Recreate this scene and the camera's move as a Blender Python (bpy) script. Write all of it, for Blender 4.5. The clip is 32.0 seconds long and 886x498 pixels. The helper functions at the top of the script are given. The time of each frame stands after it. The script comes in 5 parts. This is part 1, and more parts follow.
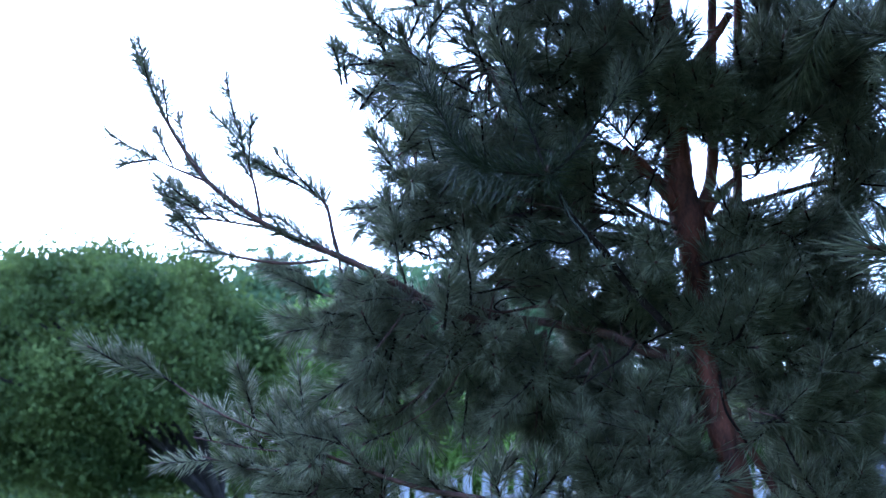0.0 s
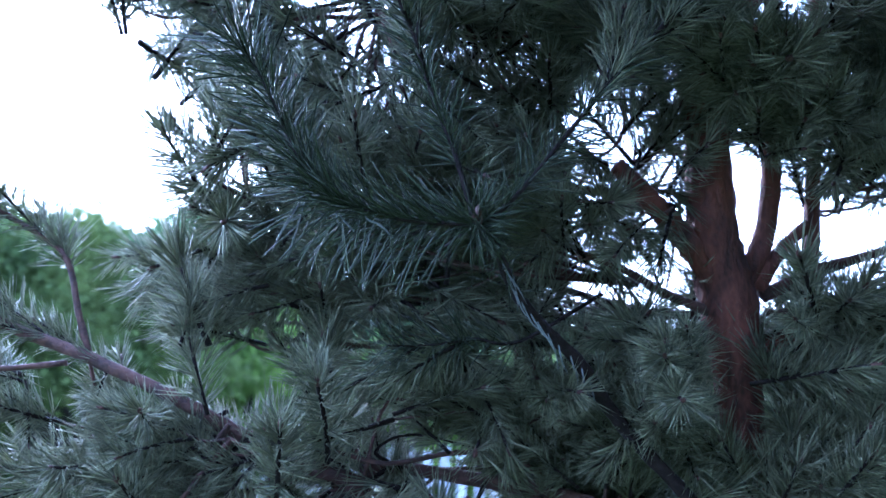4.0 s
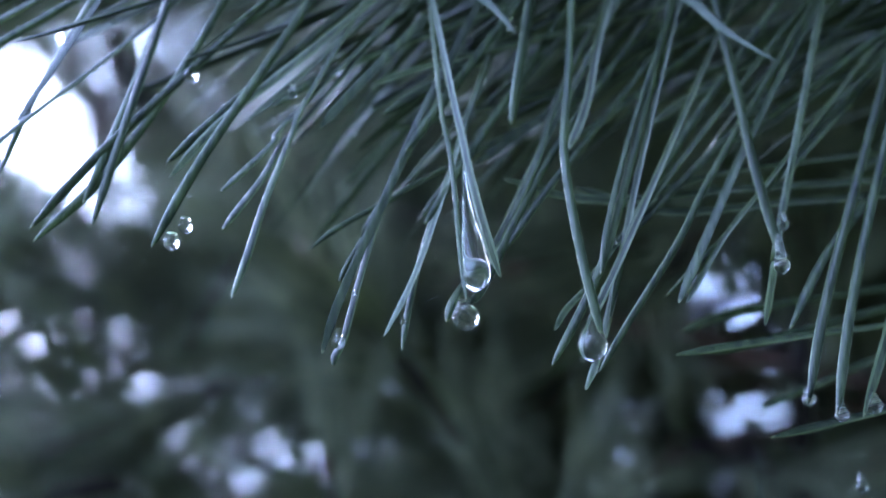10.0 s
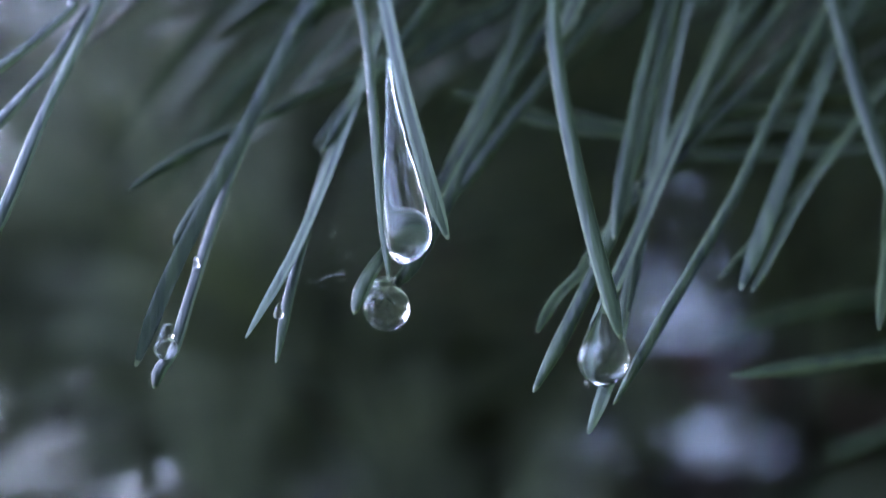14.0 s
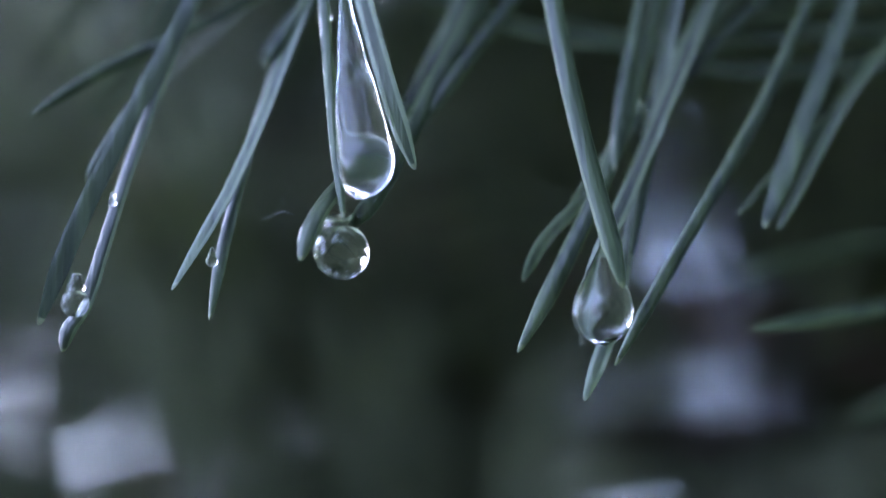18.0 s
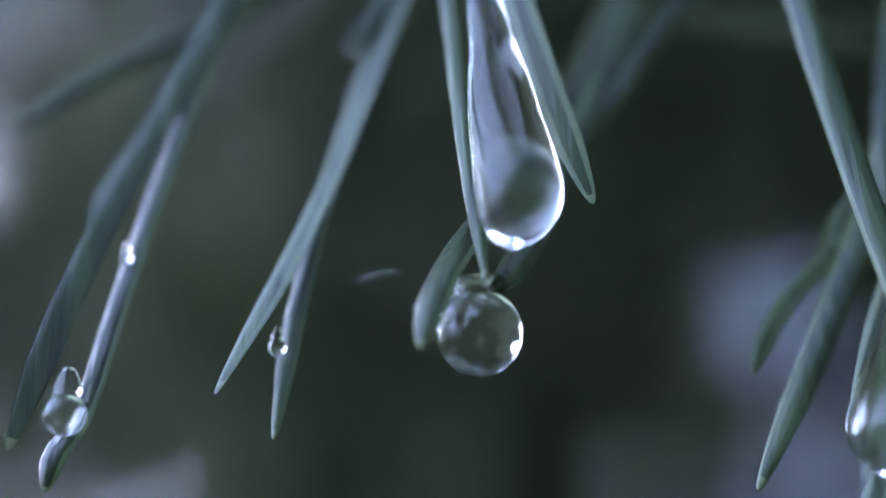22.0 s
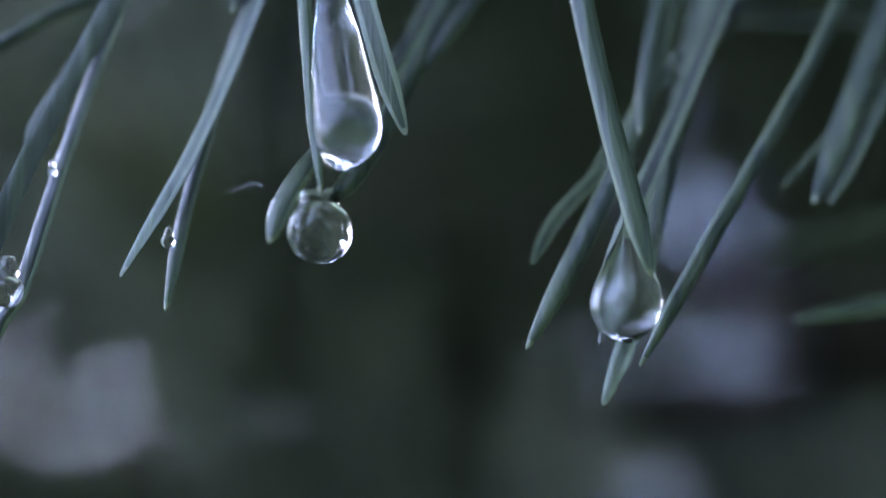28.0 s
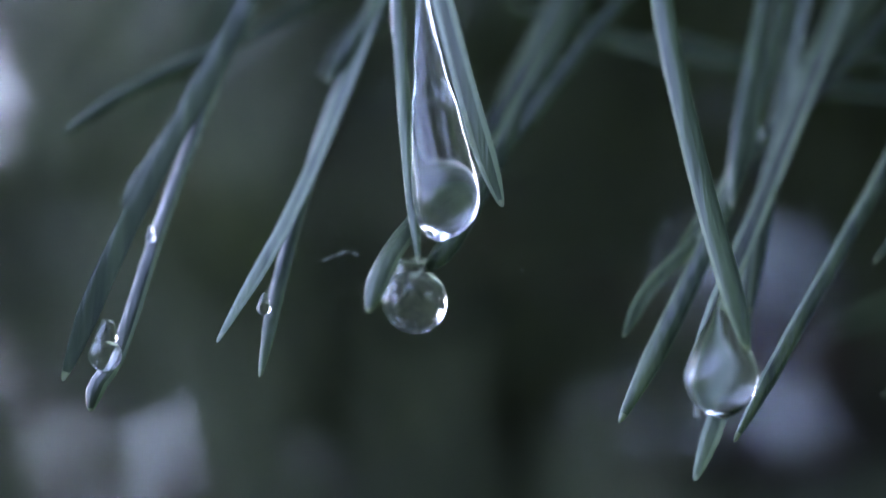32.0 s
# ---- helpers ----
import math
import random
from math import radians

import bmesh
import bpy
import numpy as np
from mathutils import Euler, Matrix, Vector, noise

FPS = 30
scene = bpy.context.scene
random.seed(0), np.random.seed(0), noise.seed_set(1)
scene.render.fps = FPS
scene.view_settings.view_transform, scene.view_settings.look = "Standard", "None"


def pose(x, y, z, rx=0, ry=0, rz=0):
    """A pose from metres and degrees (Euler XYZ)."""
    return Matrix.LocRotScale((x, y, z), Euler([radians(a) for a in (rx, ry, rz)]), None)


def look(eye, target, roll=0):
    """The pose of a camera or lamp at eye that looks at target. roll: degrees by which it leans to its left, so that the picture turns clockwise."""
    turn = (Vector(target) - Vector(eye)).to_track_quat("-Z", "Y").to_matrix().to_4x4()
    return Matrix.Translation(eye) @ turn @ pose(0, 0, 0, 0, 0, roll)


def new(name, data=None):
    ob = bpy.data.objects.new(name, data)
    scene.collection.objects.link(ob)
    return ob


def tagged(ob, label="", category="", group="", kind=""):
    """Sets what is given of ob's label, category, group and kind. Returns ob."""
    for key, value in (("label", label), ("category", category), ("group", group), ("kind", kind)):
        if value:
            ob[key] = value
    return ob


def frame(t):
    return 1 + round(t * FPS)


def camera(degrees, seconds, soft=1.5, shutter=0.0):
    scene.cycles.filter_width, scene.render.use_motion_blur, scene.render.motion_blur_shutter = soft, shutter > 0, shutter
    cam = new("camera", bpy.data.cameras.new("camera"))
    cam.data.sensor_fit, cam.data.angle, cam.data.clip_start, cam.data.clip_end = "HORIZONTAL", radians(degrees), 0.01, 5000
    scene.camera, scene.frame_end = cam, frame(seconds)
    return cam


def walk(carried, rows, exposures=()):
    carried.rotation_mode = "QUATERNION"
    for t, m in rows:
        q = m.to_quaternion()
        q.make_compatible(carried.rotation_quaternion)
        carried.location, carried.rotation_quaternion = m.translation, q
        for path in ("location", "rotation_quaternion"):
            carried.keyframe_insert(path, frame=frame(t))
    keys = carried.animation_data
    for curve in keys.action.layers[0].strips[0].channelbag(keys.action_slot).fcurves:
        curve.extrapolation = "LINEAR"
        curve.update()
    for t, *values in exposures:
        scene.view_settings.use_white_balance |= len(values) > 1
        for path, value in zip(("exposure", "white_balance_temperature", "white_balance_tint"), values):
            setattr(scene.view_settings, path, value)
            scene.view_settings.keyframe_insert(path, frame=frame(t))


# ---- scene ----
# A rain-wet pine in a garden: the camera glides from under two metres away to a hand's width from the drops.

EXPO, SKY, SUN = 1.6, 0.15, 1.0
# -- camera --
cam = camera(40, 32.0, soft=1.5)
cam.data.dof.use_dof = True
cam.data.dof.aperture_fstop = 7.2
cam.data.dof.aperture_blades = 4
cam.data.dof.aperture_rotation = radians(12)
walk(cam, [
    (0.0, pose(-0.08891, -1.85033, 1.49027, 98.868, -0.827, -1.137)),
    (0.5, pose(-0.17059, -1.83980, 1.46657, 98.347, -0.385, -2.920)),
    (1.0, pose(-0.21692, -1.81808, 1.47546, 96.950, 0.729, -3.997)),
    (1.5, pose(-0.11703, -1.69745, 1.55505, 94.992, 0.176, -2.505)),
    (2.0, pose(-0.04207, -1.48029, 1.67840, 95.214, -0.191, -3.984)),
    (2.5, pose(-0.01614, -1.35087, 1.71424, 95.454, -0.613, -4.930)),
    (3.0, pose(-0.01685, -1.20515, 1.74539, 95.537, -0.878, -6.369)),
    (3.5, pose(-0.00485, -1.04619, 1.76107, 96.064, -1.195, -5.257)),
    (5.5, pose(0.01650, -0.73780, 1.78205, 98.731, -1.789, -3.730)),
    (6.0, pose(-0.00864, -0.52209, 1.77432, 100.937, -1.081, -5.309)),
    (6.5, pose(-0.01626, -0.33639, 1.77475, 102.541, -0.051, -8.655)),
    (7.0, pose(0.01002, -0.21473, 1.80109, 105.569, -0.040, -7.048)),
    (7.5, pose(-0.00541, -0.22007, 1.79319, 108.140, 0.553, -6.299)),
    (8.0, pose(-0.00613, -0.21670, 1.78640, 109.159, 0.244, -2.855)),
    (8.5, pose(-0.00690, -0.19900, 1.79163, 109.180, 0.609, -2.348)),
    (9.0, pose(-0.00699, -0.17752, 1.79777, 109.691, 0.915, -1.926)),
    (9.5, pose(-0.00762, -0.15869, 1.80374, 110.080, 1.261, -2.411)),
    (10.0, pose(-0.00898, -0.13925, 1.80738, 110.441, 1.444, -2.402)),
    (10.5, pose(-0.00972, -0.12101, 1.81184, 110.400, 1.708, -3.182)),
    (11.0, pose(-0.00983, -0.10779, 1.81488, 110.957, 1.821, -4.295)),
    (11.5, pose(-0.00826, -0.09747, 1.81824, 112.587, 1.995, -6.172)),
    (12.0, pose(-0.00417, -0.08973, 1.82310, 112.389, 1.894, -6.479)),
    (12.5, pose(-0.00568, -0.08931, 1.82285, 112.123, 2.085, -6.762)),
    (13.0, pose(-0.00554, -0.08911, 1.82275, 111.163, 1.887, -6.473)),
    (13.5, pose(-0.00588, -0.08641, 1.82262, 111.104, 1.731, -6.551)),
    (15.5, pose(-0.00263, -0.06822, 1.82880, 110.341, 2.331, -6.921)),
    (16.0, pose(-0.00163, -0.06812, 1.82874, 109.607, 2.256, -6.669)),
    (16.5, pose(-0.00254, -0.06835, 1.82967, 108.278, 2.779, -9.157)),
    (17.0, pose(-0.00204, -0.06846, 1.82937, 108.001, 3.264, -10.035)),
    (17.5, pose(-0.00274, -0.06817, 1.82966, 107.290, 3.300, -9.716)),
    (18.0, pose(-0.00252, -0.06789, 1.82817, 108.293, 2.377, -6.875)),
    (18.5, pose(-0.00496, -0.06769, 1.82847, 109.073, 1.957, -6.149)),
    (19.0, pose(-0.00652, -0.06829, 1.82975, 111.071, 1.576, -5.196)),
    (19.5, pose(-0.00628, -0.06809, 1.82882, 111.575, 1.728, -5.558)),
    (20.0, pose(-0.00515, -0.06827, 1.82925, 110.893, 2.077, -5.557)),
    (20.5, pose(-0.00421, -0.06163, 1.83135, 109.530, 2.306, -5.562)),
    (21.0, pose(-0.00457, -0.05167, 1.83560, 109.676, 2.433, -5.923)),
    (21.5, pose(-0.00618, -0.04361, 1.83693, 111.224, 2.203, -5.138)),
    (22.0, pose(-0.00520, -0.04377, 1.83668, 111.517, 2.086, -5.277)),
    (22.5, pose(-0.00443, -0.04361, 1.83637, 111.892, 2.339, -4.878)),
    (23.0, pose(-0.00409, -0.04346, 1.83738, 107.331, 1.828, -4.730)),
    (23.5, pose(-0.00346, -0.04340, 1.83736, 105.498, 1.883, -6.148)),
    (24.0, pose(-0.00276, -0.04369, 1.83776, 103.972, 2.374, -8.708)),
    (24.5, pose(-0.00186, -0.04414, 1.83723, 103.782, 2.378, -10.665)),
    (26.5, pose(-0.00242, -0.05834, 1.83254, 104.622, 1.591, -5.691)),
    (27.0, pose(-0.00394, -0.05833, 1.83161, 103.959, 1.318, -5.622)),
    (27.5, pose(-0.00211, -0.05850, 1.83250, 104.441, 1.839, -5.768)),
    (28.0, pose(-0.00073, -0.05846, 1.83252, 106.238, 2.129, -6.685)),
    (28.5, pose(-0.00082, -0.05857, 1.83248, 107.358, 2.087, -7.171)),
    (29.0, pose(-0.00189, -0.05838, 1.83204, 108.214, 1.997, -7.750)),
    (29.5, pose(-0.00227, -0.05878, 1.83326, 108.081, 1.648, -6.914)),
    (30.0, pose(-0.00249, -0.05899, 1.83380, 108.586, 1.764, -6.820)),
    (30.5, pose(-0.00250, -0.05880, 1.83309, 109.475, 1.921, -7.286)),
    (31.0, pose(-0.00265, -0.05858, 1.83281, 108.294, 1.595, -6.683)),
    (31.5, pose(-0.00386, -0.05836, 1.83261, 108.276, 1.163, -6.553)),
    (32.0, pose(-0.00387, -0.05879, 1.83367, 108.438, 0.815, -5.543)),
], exposures=[(0.0, EXPO + 0.65, 4300, 17), (1.0, EXPO + 0.85, 4300, 17), (2.0, EXPO + 1.25, 4300, 18), (3.0, EXPO + 1.45, 4300, 21), (6.0, EXPO + 1.5, 4350, 22), (7.0, EXPO + 1.85, 4500, 24), (9.0, EXPO + 1.95, 4500, 22), (13.0, EXPO + 1.8, 4850, 24), (20.0, EXPO + 1.75, 4850, 24), (25.0, EXPO + 1.7, 4850, 25), (32.0, EXPO + 1.65, 4850, 25)])

# -- world and sun: an overcast evening, the brightest sky ahead and to the left --
world = bpy.data.worlds.new("world")
scene.world = world
world.use_nodes = True
wn, wl = world.node_tree.nodes, world.node_tree.links
sky = wn.new("ShaderNodeTexSky")
sky.sky_type, sky.sun_disc = "NISHITA", False
sky.sun_elevation, sky.sun_rotation = radians(24), radians(-34)
sky.air_density, sky.dust_density, sky.ozone_density = 1.0, 3.0, 2.0
cloud, veil, cover = wn.new("ShaderNodeTexNoise"), wn.new("ShaderNodeMix"), wn.new("ShaderNodeMapRange")
veil.data_type = "RGBA"
cloud.inputs["Scale"].default_value, cloud.inputs["Detail"].default_value = 2.2, 4
cover.inputs["To Min"].default_value, cover.inputs["To Max"].default_value = 0.35, 0.6
wl.new(cloud.outputs["Fac"], cover.inputs["Value"])
wl.new(cover.outputs[0], veil.inputs["Factor"])
wl.new(sky.outputs["Color"], veil.inputs[6])
veil.inputs[7].default_value = (9.5, 10.0, 11.2, 1)
wl.new(veil.outputs[2], wn["Background"].inputs["Color"])
wn["Background"].inputs["Strength"].default_value = SKY
sun_data = bpy.data.lights.new("sun", "SUN")
sun_data.energy, sun_data.angle, sun_data.color = SUN, radians(13), (1.0, 0.97, 0.93)
sun = new("sun", sun_data)
sun.matrix_world = look((-5.6, 8.3, 6.0), (0, 0, 1.5))

# -- materials --


def principled(name):
    m = bpy.data.materials.new(name)
    m.use_nodes = True
    return m, m.node_tree.nodes, m.node_tree.links, m.node_tree.nodes["Principled BSDF"]


def surface(name, low, high, rough=0.6, scale=30.0, bump=0.3, depth=0.002, metal=0.0, spec=0.5, per_object=0.0, island=0.0, stretch=(1, 1, 1), coat=0.0, fine=6.0, sheer=0.0):
    """Two colours mixed by noise at two scales, with relief, and brightness that varies from piece to piece."""
    m, n, l, b = principled(name)
    co = n.new("ShaderNodeTexCoord")
    mp = n.new("ShaderNodeMapping")
    mp.inputs["Scale"].default_value = stretch
    l.new(co.outputs["Object"], mp.inputs["Vector"])
    big, small = n.new("ShaderNodeTexNoise"), n.new("ShaderNodeTexNoise")
    for node, s in ((big, scale), (small, scale * fine)):
        node.inputs["Scale"].default_value, node.inputs["Detail"].default_value = s, 4
        l.new(mp.outputs["Vector"], node.inputs["Vector"])
    add = n.new("ShaderNodeMath")
    add.operation = "MULTIPLY_ADD"
    l.new(small.outputs["Fac"], add.inputs[0])
    add.inputs[1].default_value = 0.5
    l.new(big.outputs["Fac"], add.inputs[2])
    ramp = n.new("ShaderNodeValToRGB")
    ramp.color_ramp.elements[0].position, ramp.color_ramp.elements[0].color = 0.55, (*low, 1)
    ramp.color_ramp.elements[1].position, ramp.color_ramp.elements[1].color = 0.95, (*high, 1)
    l.new(add.outputs[0], ramp.inputs["Fac"])
    colour = ramp.outputs["Color"]
    for amount, node, socket in ((per_object, "ShaderNodeObjectInfo", "Random"), (island, "ShaderNodeNewGeometry", "Random Per Island")):
        if amount:
            info, hsv, fac = n.new(node), n.new("ShaderNodeHueSaturation"), n.new("ShaderNodeMapRange")
            fac.inputs["To Min"].default_value, fac.inputs["To Max"].default_value = 1 - amount, 1 + amount
            l.new(info.outputs[socket], fac.inputs["Value"])
            l.new(fac.outputs[0], hsv.inputs["Value"])
            l.new(colour, hsv.inputs["Color"])
            colour = hsv.outputs["Color"]
    l.new(colour, b.inputs["Base Color"])
    if bump:
        bp = n.new("ShaderNodeBump")
        bp.inputs["Strength"].default_value, bp.inputs["Distance"].default_value = bump, depth
        l.new(add.outputs[0], bp.inputs["Height"])
        l.new(bp.outputs["Normal"], b.inputs["Normal"])
    b.inputs["Roughness"].default_value, b.inputs["Metallic"].default_value = rough, metal
    b.inputs["Specular IOR Level"].default_value = spec
    b.inputs["Coat Weight"].default_value, b.inputs["Coat Roughness"].default_value = coat, 0.15
    if sheer:   # thin leaves let light through
        tr, mix = n.new("ShaderNodeBsdfTranslucent"), n.new("ShaderNodeMixShader")
        l.new(colour, tr.inputs["Color"])
        mix.inputs["Fac"].default_value = sheer
        l.new(b.outputs["BSDF"], mix.inputs[1])
        l.new(tr.outputs["BSDF"], mix.inputs[2])
        l.new(mix.outputs["Shader"], n["Material Output"].inputs["Surface"])
    return m


# Light and shade put into needle colour: far foliage lightened, near needles darkened.
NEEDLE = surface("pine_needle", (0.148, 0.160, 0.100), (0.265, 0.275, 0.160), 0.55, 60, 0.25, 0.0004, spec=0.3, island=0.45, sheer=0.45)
NEAR_NEEDLE = surface("wet_shaded_needle", (0.008, 0.012, 0.007), (0.036, 0.047, 0.021), 0.34, 750, 0.45, 0.0005, spec=0.19, per_object=0.5, stretch=(1, 1, 0.07), coat=0.05, fine=3.0)
TIP = surface("needle_tip", (0.04, 0.05, 0.02), (0.08, 0.085, 0.035), 0.45, 300, 0.3, 0.0002)
EDGE = surface("needle_edge", (0.035, 0.05, 0.02), (0.075, 0.09, 0.035), 0.35, 200, 0.3, 0.0002)
DEAD_NEEDLE = surface("withered_needle", (0.055, 0.065, 0.058), (0.12, 0.13, 0.115), 0.5, 200, 0.5, 0.0003, per_object=0.2)
TWIG = surface("twig_bark", (0.006, 0.005, 0.005), (0.020, 0.014, 0.012), 0.8, 140, 1.0, 0.0015, spec=0.15)
BUD = surface("bud_scale", (0.035, 0.015, 0.010), (0.09, 0.038, 0.024), 0.6, 300, 0.8, 0.0006)
BARK = surface("red_pine_bark", (0.034, 0.013, 0.009), (0.18, 0.060, 0.036), 0.8, 36, 1.0, 0.006, stretch=(1, 1, 0.45))
BARK_THIN = surface("thin_branch_bark", (0.035, 0.020, 0.017), (0.11, 0.055, 0.040), 0.8, 60, 1.0, 0.003)
APPLE_BARK = surface("grey_bark", (0.010, 0.009, 0.008), (0.028, 0.025, 0.022), 0.85, 20, 1.0, 0.01, spec=0.2)
LEAF = surface("broad_leaf", (0.036, 0.060, 0.017), (0.105, 0.140, 0.034), 0.75, 2.0, 0, island=0.15, spec=0.15, sheer=0.45)
BRIGHT_LEAF = surface("light_leaf", (0.10, 0.17, 0.030), (0.20, 0.29, 0.055), 0.75, 2.0, 0, island=0.15, spec=0.15, sheer=0.45)
FAR_LEAF = surface("far_leaf", (0.040, 0.075, 0.035), (0.085, 0.13, 0.05), 0.75, 0.6, 0, island=0.2, spec=0.2, sheer=0.4)
GRASS = surface("grass_blades", (0.05, 0.09, 0.02), (0.12, 0.17, 0.04), 0.6, 3, 0, island=0.35)
SOIL = surface("meadow_ground", (0.035, 0.055, 0.018), (0.085, 0.10, 0.035), 0.95, 1.2, 0.8, 0.03)
PICKET = surface("weathered_white_paint", (0.19, 0.20, 0.215), (0.40, 0.41, 0.43), 0.7, 9, 0.4, 0.002, per_object=0.22, stretch=(1, 1, 0.3))
RAIL = surface("grey_wood", (0.10, 0.095, 0.09), (0.22, 0.21, 0.20), 0.8, 12, 0.5, 0.003)
TARP = surface("blue_tarpaulin", (0.005, 0.014, 0.040), (0.009, 0.022, 0.058), 0.7, 4, 0.4, 0.01)
LAMP_GLASS = surface("white_lamp_globe", (0.75, 0.75, 0.75), (0.85, 0.85, 0.85), 0.25, 20, 0)
METAL = surface("grey_lamp_post", (0.12, 0.12, 0.12), (0.2, 0.2, 0.2), 0.5, 10, 0.2)
THREAD = surface("spider_silk", (0.5, 0.5, 0.5), (0.7, 0.7, 0.7), 0.4, 300, 0)

WATER, wnn, wll, wb = principled("rain_water")
wb.inputs["Base Color"].default_value = (1, 1, 1, 1)
wb.inputs["Transmission Weight"].default_value, wb.inputs["IOR"].default_value, wb.inputs["Roughness"].default_value = 1.0, 1.333, 0.0

# -- mesh helpers --
O = Vector((0, 0, 1.851))
rng = np.random.default_rng(7)
Random = random.Random


def mm(x, y, z):
    """A place in millimetres from the hanging drop's needle tip."""
    return O + Vector((x, y, z)) / 1000


def fast_mesh(name, verts, tris, mats, index=None, smooth=True):
    me = bpy.data.meshes.new(name)
    verts, tris = np.asarray(verts, np.float32), np.asarray(tris, np.int32)
    me.vertices.add(len(verts))
    me.vertices.foreach_set("co", verts.ravel())
    me.loops.add(tris.size)
    me.loops.foreach_set("vertex_index", tris.ravel())
    me.polygons.add(len(tris))
    me.polygons.foreach_set("loop_start", np.arange(len(tris), dtype=np.int32) * 3)
    me.polygons.foreach_set("loop_total", np.full(len(tris), 3, np.int32))
    for m in mats:
        me.materials.append(m)
    if index is not None:
        me.polygons.foreach_set("material_index", np.asarray(index, np.int32))
    me.polygons.foreach_set("use_smooth", np.full(len(tris), smooth))
    me.update(calc_edges=True)
    return me


def put(name, me, parent=None, label="", m=None):
    ob = new(name, me)
    if m is not None:
        ob.matrix_basis = m
    if parent is not None:
        ob.parent = parent
    return tagged(ob, label)


def thing(name, place, label, category, group="", kind=""):
    ob = new(name)
    ob.empty_display_size = 0.05
    ob.location = place
    return tagged(ob, label, category, group, kind)


def placed(ob):
    """Where an object stands in the world."""
    return placed(ob.parent) @ ob.matrix_parent_inverse @ ob.matrix_basis if ob.parent else ob.matrix_basis.copy()


def adopt(ob, parent):
    """Makes ob a part of parent, and leaves it where it is."""
    ob.parent = parent
    ob.matrix_parent_inverse = placed(parent).inverted()
    return ob


def spline(pts, steps):
    """A smooth line through the points."""
    p = np.array([tuple(v) for v in pts], float)
    p = np.vstack([2 * p[0] - p[1], p, 2 * p[-1] - p[-2]])
    out = []
    for i in range(1, len(p) - 2):
        for s in range(steps):
            t = s / steps
            out.append(0.5 * (2 * p[i] + (p[i + 1] - p[i - 1]) * t + (2 * p[i - 1] - 5 * p[i] + 4 * p[i + 1] - p[i + 2]) * t ** 2
                              + (3 * p[i] - p[i - 1] - 3 * p[i + 1] + p[i + 2]) * t ** 3))
    return np.vstack([out, p[-2]])


def tube_arrays(line, radii, sides=8, flat=1.0, rough=0.0, twist=0.0):
    """Verts and triangles of a round bar along a line. flat: the second axis against the first."""
    line, n = np.asarray(line, float), len(line)
    radii = np.interp(np.linspace(0, 1, n), np.linspace(0, 1, len(radii)), radii)
    tang = np.gradient(line, axis=0)
    tang /= np.linalg.norm(tang, axis=1)[:, None]
    ref = np.array([0.0, -1.0, 0.05]) if abs(tang[0][1]) < 0.9 else np.array([1.0, 0.0, 0.0])
    verts = []
    for i in range(n):
        u = np.cross(tang[i], ref)
        u /= np.linalg.norm(u)
        w = np.cross(u, tang[i])
        a = np.linspace(0, 2 * np.pi, sides, endpoint=False) + twist * i / n
        r = radii[i] * (1 + rough * rng.uniform(-1, 1, sides))
        verts.append(line[i] + (np.cos(a) * r)[:, None] * u + (np.sin(a) * r * flat)[:, None] * w)
    verts = np.vstack(verts + [line[:1], line[-1:]])
    k = np.arange(sides)
    j = (k + 1) % sides
    tris = []
    for i in range(n - 1):
        a, b = i * sides, (i + 1) * sides
        tris += [np.stack([a + k, a + j, b + j], 1), np.stack([a + k, b + j, b + k], 1)]
    c0, c1, e = n * sides, n * sides + 1, (n - 1) * sides
    tris += [np.stack([j, k, np.full(sides, c0)], 1), np.stack([e + k, e + j, np.full(sides, c1)], 1)]
    return verts, np.vstack(tris)


def bough(name, pts, radii, mat, parent, label="", sides=10, steps=8, rough=0.10):
    line = spline(pts, steps)
    ob = put(name, fast_mesh(name, *tube_arrays(line, radii, sides, 1.0, rough), [mat]), None, label)
    return adopt(ob, parent) if parent is not None else ob


def needle_batch(base, mid, tip, width):
    """Many three-sided needles in one go."""
    n = len(base)
    axis = tip - base
    axis /= np.linalg.norm(axis, axis=1)[:, None]
    ref = rng.normal(size=(n, 3))
    u = np.cross(axis, ref)
    u /= np.linalg.norm(u, axis=1)[:, None]
    w = np.cross(axis, u)
    ring = [np.cos(a) * u + np.sin(a) * w for a in (0, 2.094, 4.189)]
    verts = np.stack([base + r * width[:, None] * 0.8 for r in ring] + [mid + r * width[:, None] for r in ring] + [tip], 1)
    local = np.array([(0, 1, 4), (0, 4, 3), (1, 2, 5), (1, 5, 4), (2, 0, 3), (2, 3, 5), (3, 4, 6), (4, 5, 6), (5, 3, 6)])
    tris = (np.arange(n) * 7)[:, None, None] + local[None]
    return verts.reshape(-1, 3), tris.reshape(-1, 3)


